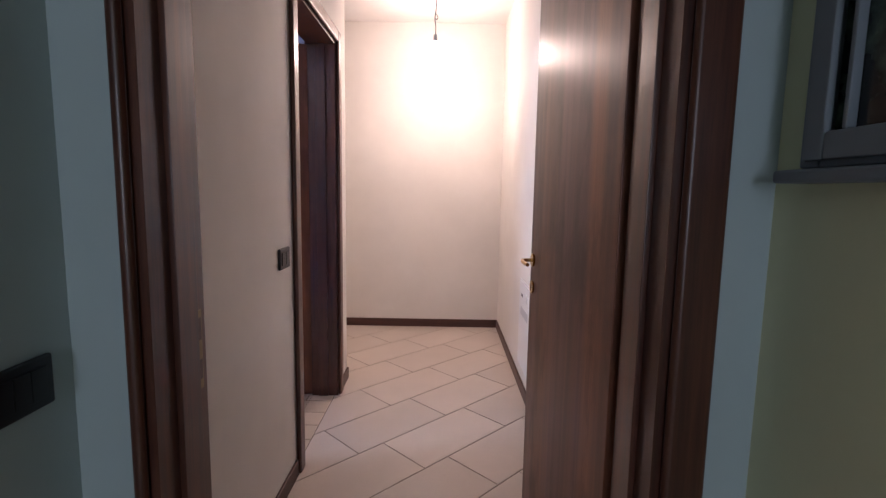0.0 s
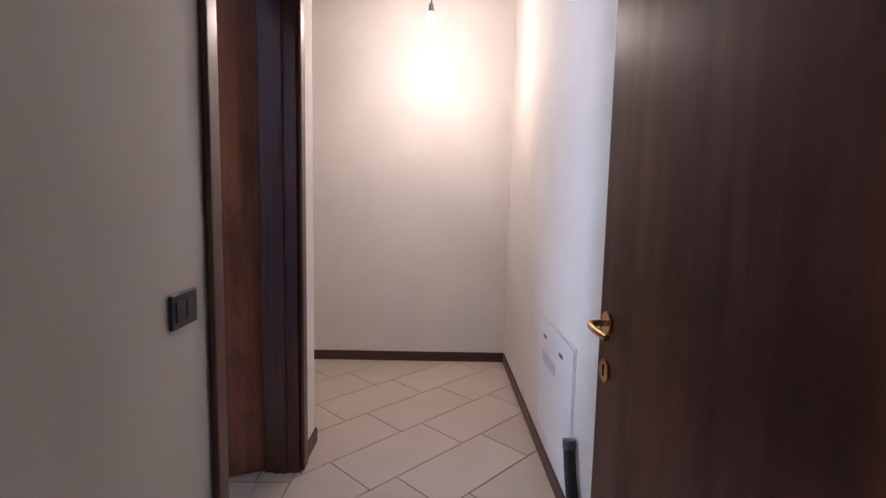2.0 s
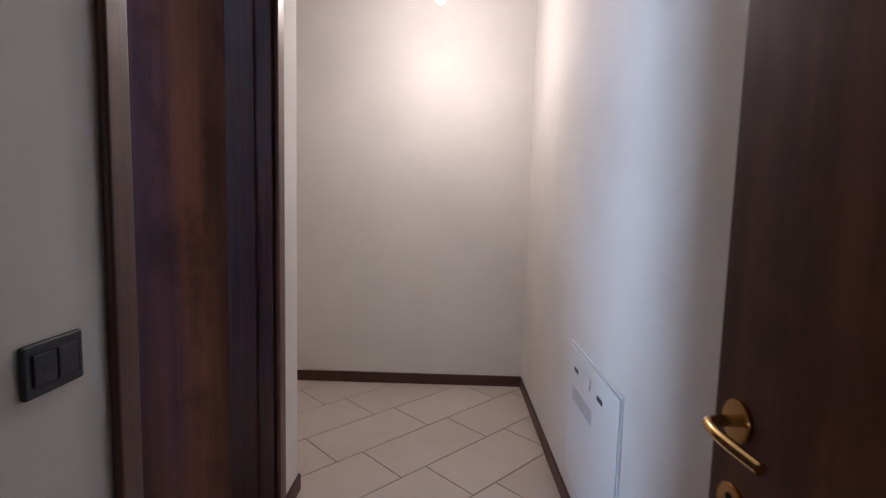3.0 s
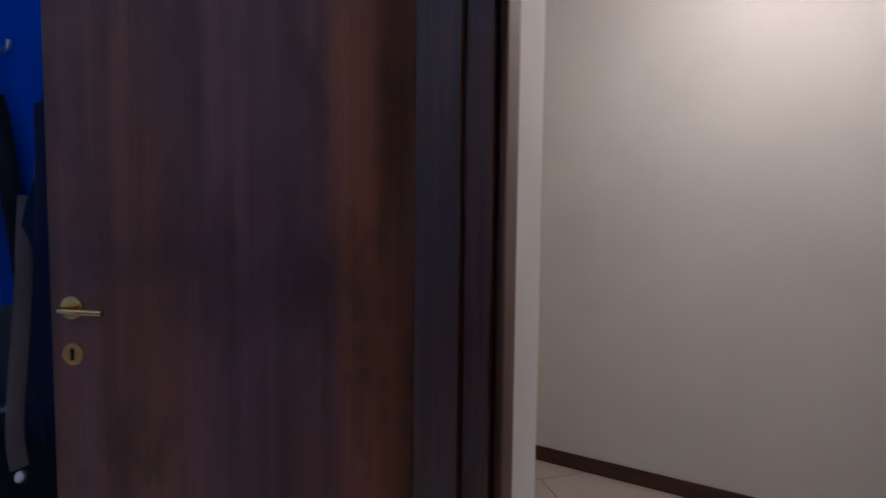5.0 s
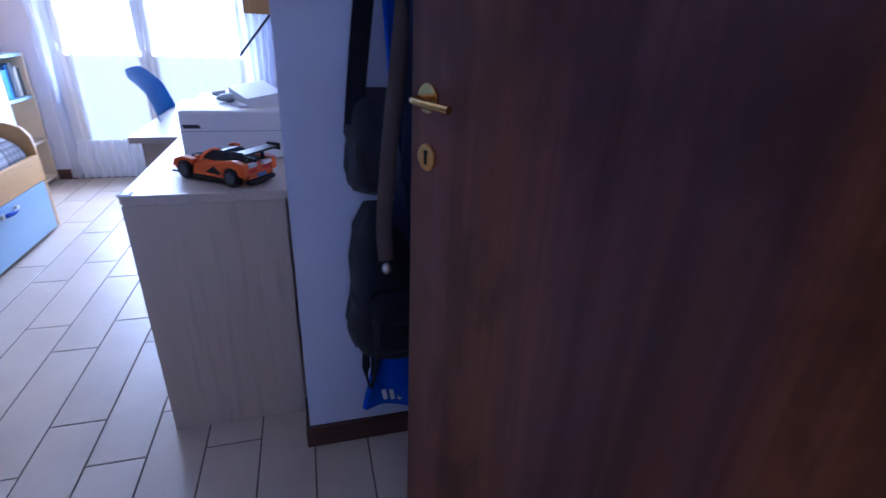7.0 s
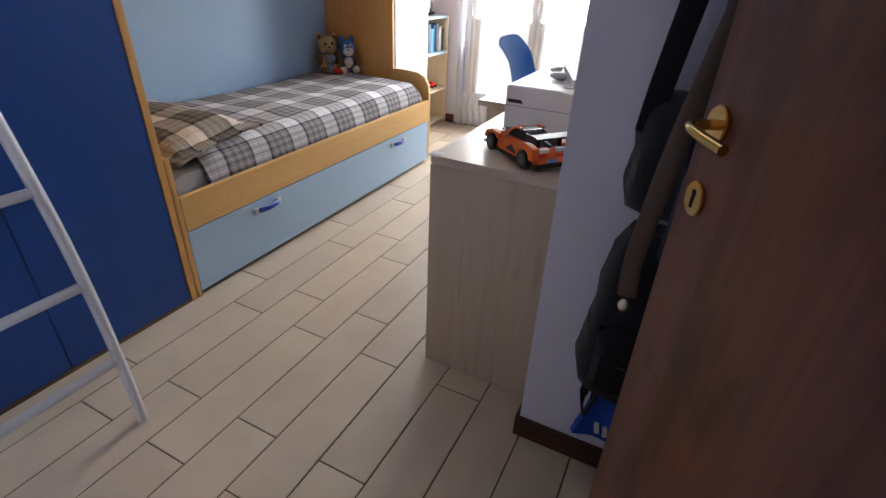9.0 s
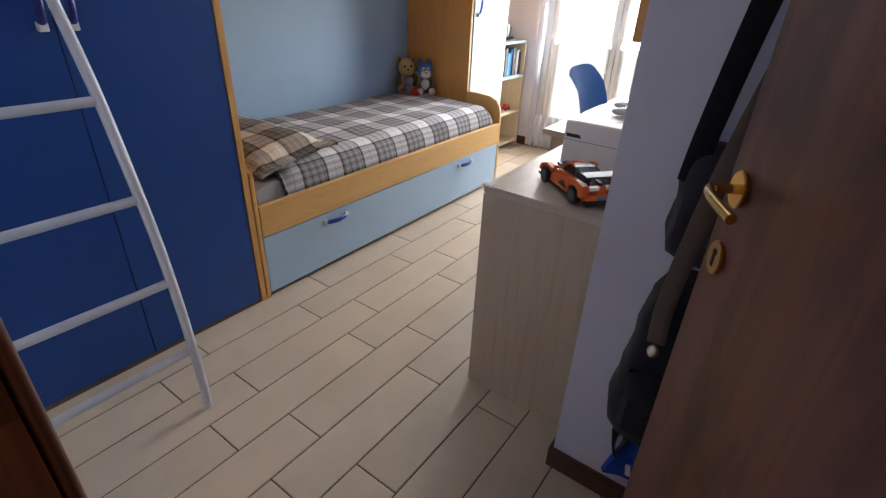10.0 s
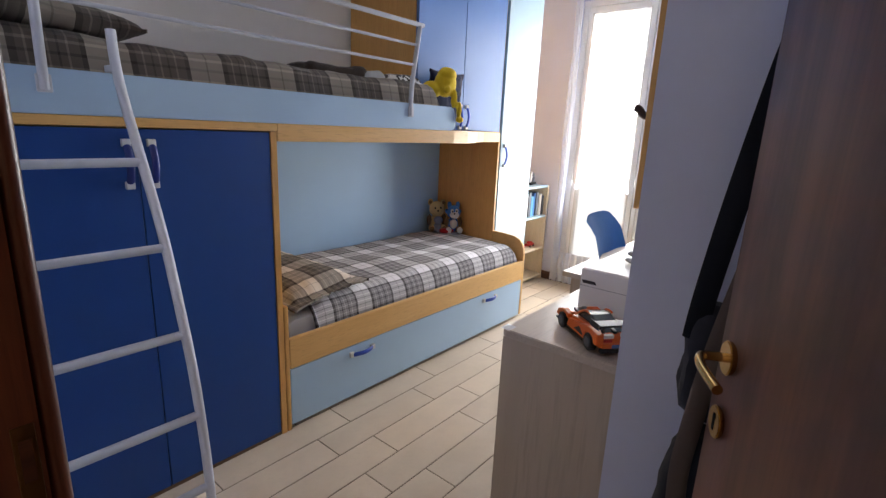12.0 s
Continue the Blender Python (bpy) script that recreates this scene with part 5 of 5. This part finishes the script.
hanging_cloth("towel", "bright blue cloth hanging from the pegs", "towel", PX_ + 0.004, [(3.105, 1.95), (3.115, 1.60), (3.133, 1.27), (3.150, 1.02)], [(3.34, 1.97), (3.36, 1.60), (3.37, 1.30), (3.37, 1.03)], M_BLUECLOTH, 1.0)
b1 = soft_bag("shoulder_bag", "charcoal shoulder bag hanging by a long black strap", PX_ + 0.004, 3.050, 3.235, 0.808, 1.034, 0.080, M_GREYCLOTH, 1, 0.06)
FX = (1, 0, 0)
part("strap", tube([(PX_ + 0.05, 3.068, 0.96), (PX_ + 0.055, 3.076, 1.05), (PX_ + 0.058, 3.094, 1.20), (PX_ + 0.060, 3.113, 1.335), (PX_ + 0.060, 3.132, 1.46), (PX_ + 0.052, 3.143, 1.522)], 0.021, 10, flat=0.16, flat_axis=FX), M_BLACKCLOTH, b1, "black webbing strap")
part("strap", tube([(PX_ + 0.05, 3.145, 1.522), (PX_ + 0.058, 3.153, 1.46), (PX_ + 0.062, 3.163, 1.34), (PX_ + 0.062, 3.182, 1.15), (PX_ + 0.055, 3.195, 0.99)], 0.021, 10, flat=0.16, flat_axis=FX), M_BLACKCLOTH, b1, "black webbing strap")
coat = hanging_cloth("jacket", "dark navy jacket hanging on the rack", "jacket", PX_ + 0.10, [(3.215, 1.60), (3.195, 1.32), (3.155, 1.0), (3.14, 0.70)], [(3.34, 1.62), (3.45, 1.32), (3.47, 1.0), (3.46, 0.66)], M_NAVYCLOTH, 3.0, 0.07, 0.05)
part("sleeve", tube([(PX_ + 0.13, 3.235, 1.50), (PX_ + 0.155, 3.222, 1.30), (PX_ + 0.165, 3.205, 1.08), (PX_ + 0.160, 3.195, 0.86)], 0.045, 14, flat=0.6, flat_axis=(1, 0, 0)), M_NAVYCLOTH, coat)
part("collar", tube([(PX_ + 0.115, 3.225, 1.60), (PX_ + 0.150, 3.28, 1.605), (PX_ + 0.125, 3.335, 1.615)], 0.024, 10), M_NAVYCLOTH, coat)
b2 = soft_bag("backpack", "black backpack hanging low on the pier", PX_ + 0.004, 3.030, 3.33, 0.405, 0.768, 0.200, M_BLACKCLOTH, 3, 0.22)
part("strap", tube([(-0.945, 3.176, 1.29), (-0.918, 3.160, 1.205), (-0.884, 3.143, 1.10), (-0.867, 3.127, 0.985), (-0.864, 3.117, 0.885), (-0.861, 3.109, 0.775), (-0.857, 3.113, 0.70)], 0.0165, 10, flat=0.28, flat_axis=FX), M_STRAP, b2, "grey-brown webbing strap")
part("strap_end", ball(scaled(-0.853, 3.113, 0.682, 0.008, 0.011, 0.014), 12), M_CHROME, b2, "small metal strap end")
part("strap", tube([(PX_ + 0.06, 3.085, 0.44), (PX_ + 0.075, 3.075, 0.32), (PX_ + 0.075, 3.086, 0.25), (PX_ + 0.07, 3.106, 0.33), (PX_ + 0.06, 3.12, 0.44)], 0.011, 8, flat=0.3), M_BLACKCLOTH, b2)
part("front_pocket", slab(3.08, 3.29, 0.44, 0.61, 0, 0.022, 0.03, 14, 12, 0.003, 7), M_BLACKCLOTH, b2).matrix_world = Matrix(((0, 0, 1, -0.872), (1, 0, 0, 0), (0, 1, 0, 0), (0, 0, 0, 1)))
part("seam", tube([(-0.868, 3.08, 0.54), (-0.850, 3.15, 0.538), (-0.848, 3.24, 0.538)], 0.003, 6), M_GREYCLOTH, b2)
bag3 = hanging_cloth("drawstring_bag", "bright blue drawstring bag with white print hanging near the floor", "bag", PX_ + 0.035, [(3.135, 0.50), (3.11, 0.38), (3.085, 0.25), (3.062, 0.172)], [(3.30, 0.50), (3.32, 0.38), (3.34, 0.25), (3.36, 0.150)], M_BLUECLOTH, 2.0, 0.035, 0.02)
for k in range(4):
    y, z = 3.125 + 0.021 * k, 0.212 - 0.004 * k
    part("print_mark", box(-0.003, 0.003, -0.006, 0.006, -0.017, 0.017, 0.001, m=pose(PX_ + 0.068, y, z, 10)), M_WHITEPLASTIC, bag3, "white printed mark")
part("cord", tube([(PX_ + 0.03, 3.13, 0.47), (PX_ + 0.05, 3.10, 0.38), (PX_ + 0.05, 3.095, 0.27)], 0.005, 6), M_BLACKCLOTH, bag3)


# ---- floor pieces ----
def clip(poly, axis, value, keep_less):
    out = []
    for a, b in zip(poly, poly[1:] + poly[:1]):
        ina, inb = ((p[axis] <= value) == keep_less for p in (a, b))
        if ina:
            out.append(a)
        if ina != inb:
            t = (value - a[axis]) / (b[axis] - a[axis])
            out.append((a[0] + (b[0] - a[0]) * t, a[1] + (b[1] - a[1]) * t))
    return out


def shrink(poly, d):
    """A convex polygon, counter-clockwise, moved in by d on every side."""
    n, lines = len(poly), []
    for a, b in zip(poly, poly[1:] + poly[:1]):
        e = Vector((b[0] - a[0], b[1] - a[1]))
        nrm = Vector((-e.y, e.x)).normalized()
        lines.append((Vector(a) + nrm * d, e))
    out = []
    for k in range(n):
        (p, e), (q, f) = lines[k - 1], lines[k]
        den = e.x * f.y - e.y * f.x
        if abs(den) < 1e-9:
            return poly
        t = ((q.x - p.x) * f.y - (q.y - p.y) * f.x) / den
        out.append((p.x + e.x * t, p.y + e.y * t))
    return out


def tidy(poly):
    out = [p for p, q in zip(poly, poly[1:] + poly[:1]) if math.hypot(p[0] - q[0], p[1] - q[1]) > 0.004]
    return out


def area(poly):
    return 0.5 * sum(a[0] * b[1] - a[1] * b[0] for a, b in zip(poly, poly[1:] + poly[:1]))


def tile(name, poly, parent, material):
    top = shrink(poly, 0.0018)
    n = len(poly)
    verts = [(x, y, -0.0028) for x, y in poly] + [(x, y, -0.0009) for x, y in poly] + [(x, y, 0.0) for x, y in top]
    faces = [tuple(range(2 * n, 3 * n))]
    for r in (0, n):
        faces += [(r + k, r + (k + 1) % n, r + n + (k + 1) % n, r + n + k) for k in range(n)]
    me = bpy.data.meshes.new(name)
    me.from_pydata(verts, [], faces)
    me.materials.append(material)
    ob = new(name, me)
    ob.parent = parent
    return ob


def lay(parent, material, name, to_xy, joints, rows, length, width, regions, gap):
    for k in rows:
        for j in range(-14, 22):
            u0, v0 = joints(k) + j * length, k
            quad = [(u0 + gap / 2, gap / 2), (u0 + length - gap / 2, gap / 2), (u0 + length - gap / 2, width - gap / 2), (u0 + gap / 2, width - gap / 2)]
            poly = [to_xy(u, v, k) for u, v in quad]
            if area(poly) < 0:
                poly.reverse()
            for bounds in regions(poly):
                cut = poly
                for ax, val, less in bounds:
                    if cut:
                        cut = clip(cut, ax, val, less)
                cut = tidy(cut) if cut else []
                if len(cut) >= 3 and area(cut) > 0.0009:
                    tile(name, cut, parent, material)


R2 = math.sqrt(0.5)
TW, TL = 0.3185, 0.61


def hall_xy(u, v, k):
    v = -2.055 + TW * k + v
    return ((u + v) * R2, (u - v) * R2)


# the hall with its passage is an L: tiles at the inner corner are cut to either arm
XT = XL - 0.018
HALL = ((0, XT, False), (0, XR, True), (1, YR2 - 0.002, False), (1, YF, True))
PASSAGE = ((0, -1.4, False), (0, XR, True), (1, YB2, False), (1, YF, True))
ARM = ((0, -1.4, False), (0, XT, True), (1, YB2, False), (1, YF, True))


def hall_bounds(poly):
    if min(p[0] for p in poly) >= XT:
        return (HALL,)
    if min(p[1] for p in poly) >= YB2:
        return (PASSAGE,)
    return (HALL, ARM)


lay(floor_hall, M_TILE, "tile", hall_xy, lambda k: 2.212 + 0.151 * k, range(-14, 6), TL, TW, hall_bounds, 0.005)
SILL = ((0, D1X0 + 0.02, False), (0, D1X1 - 0.02, True), (1, YR, False), (1, YR2 - 0.004, True))
lay(floor_hall, M_TILE, "tile", hall_xy, lambda k: 2.212 + 0.151 * k, range(-3, 9), TL, TW, lambda poly: (SILL,), 0.0045)


def plank_xy(u, v, k):
    return (u, 1.670 + 0.1565 * k + v)


PG = 0.0048
BEDROOM = ((0, XW, False), (0, XL2, True), (1, YS, False), (1, YB, True))
DOORWAY = ((0, XL2 + 0.002, False), (0, XL - 0.022, True), (1, D2Y0 + 0.019, False), (1, D2Y1 - 0.019, True))
lay(floor_bed, M_PLANK, "tile", plank_xy, lambda k: -1.118 if k % 2 == 0 else -0.699, range(-6, 13), 0.605, 0.1565, lambda poly: (BEDROOM,), PG)
lay(floor_bed, M_PLANK, "tile", plank_xy, lambda k: -1.118 if k % 2 == 0 else -0.699, range(6, 13), 0.605, 0.1565, lambda poly: (DOORWAY,), PG)
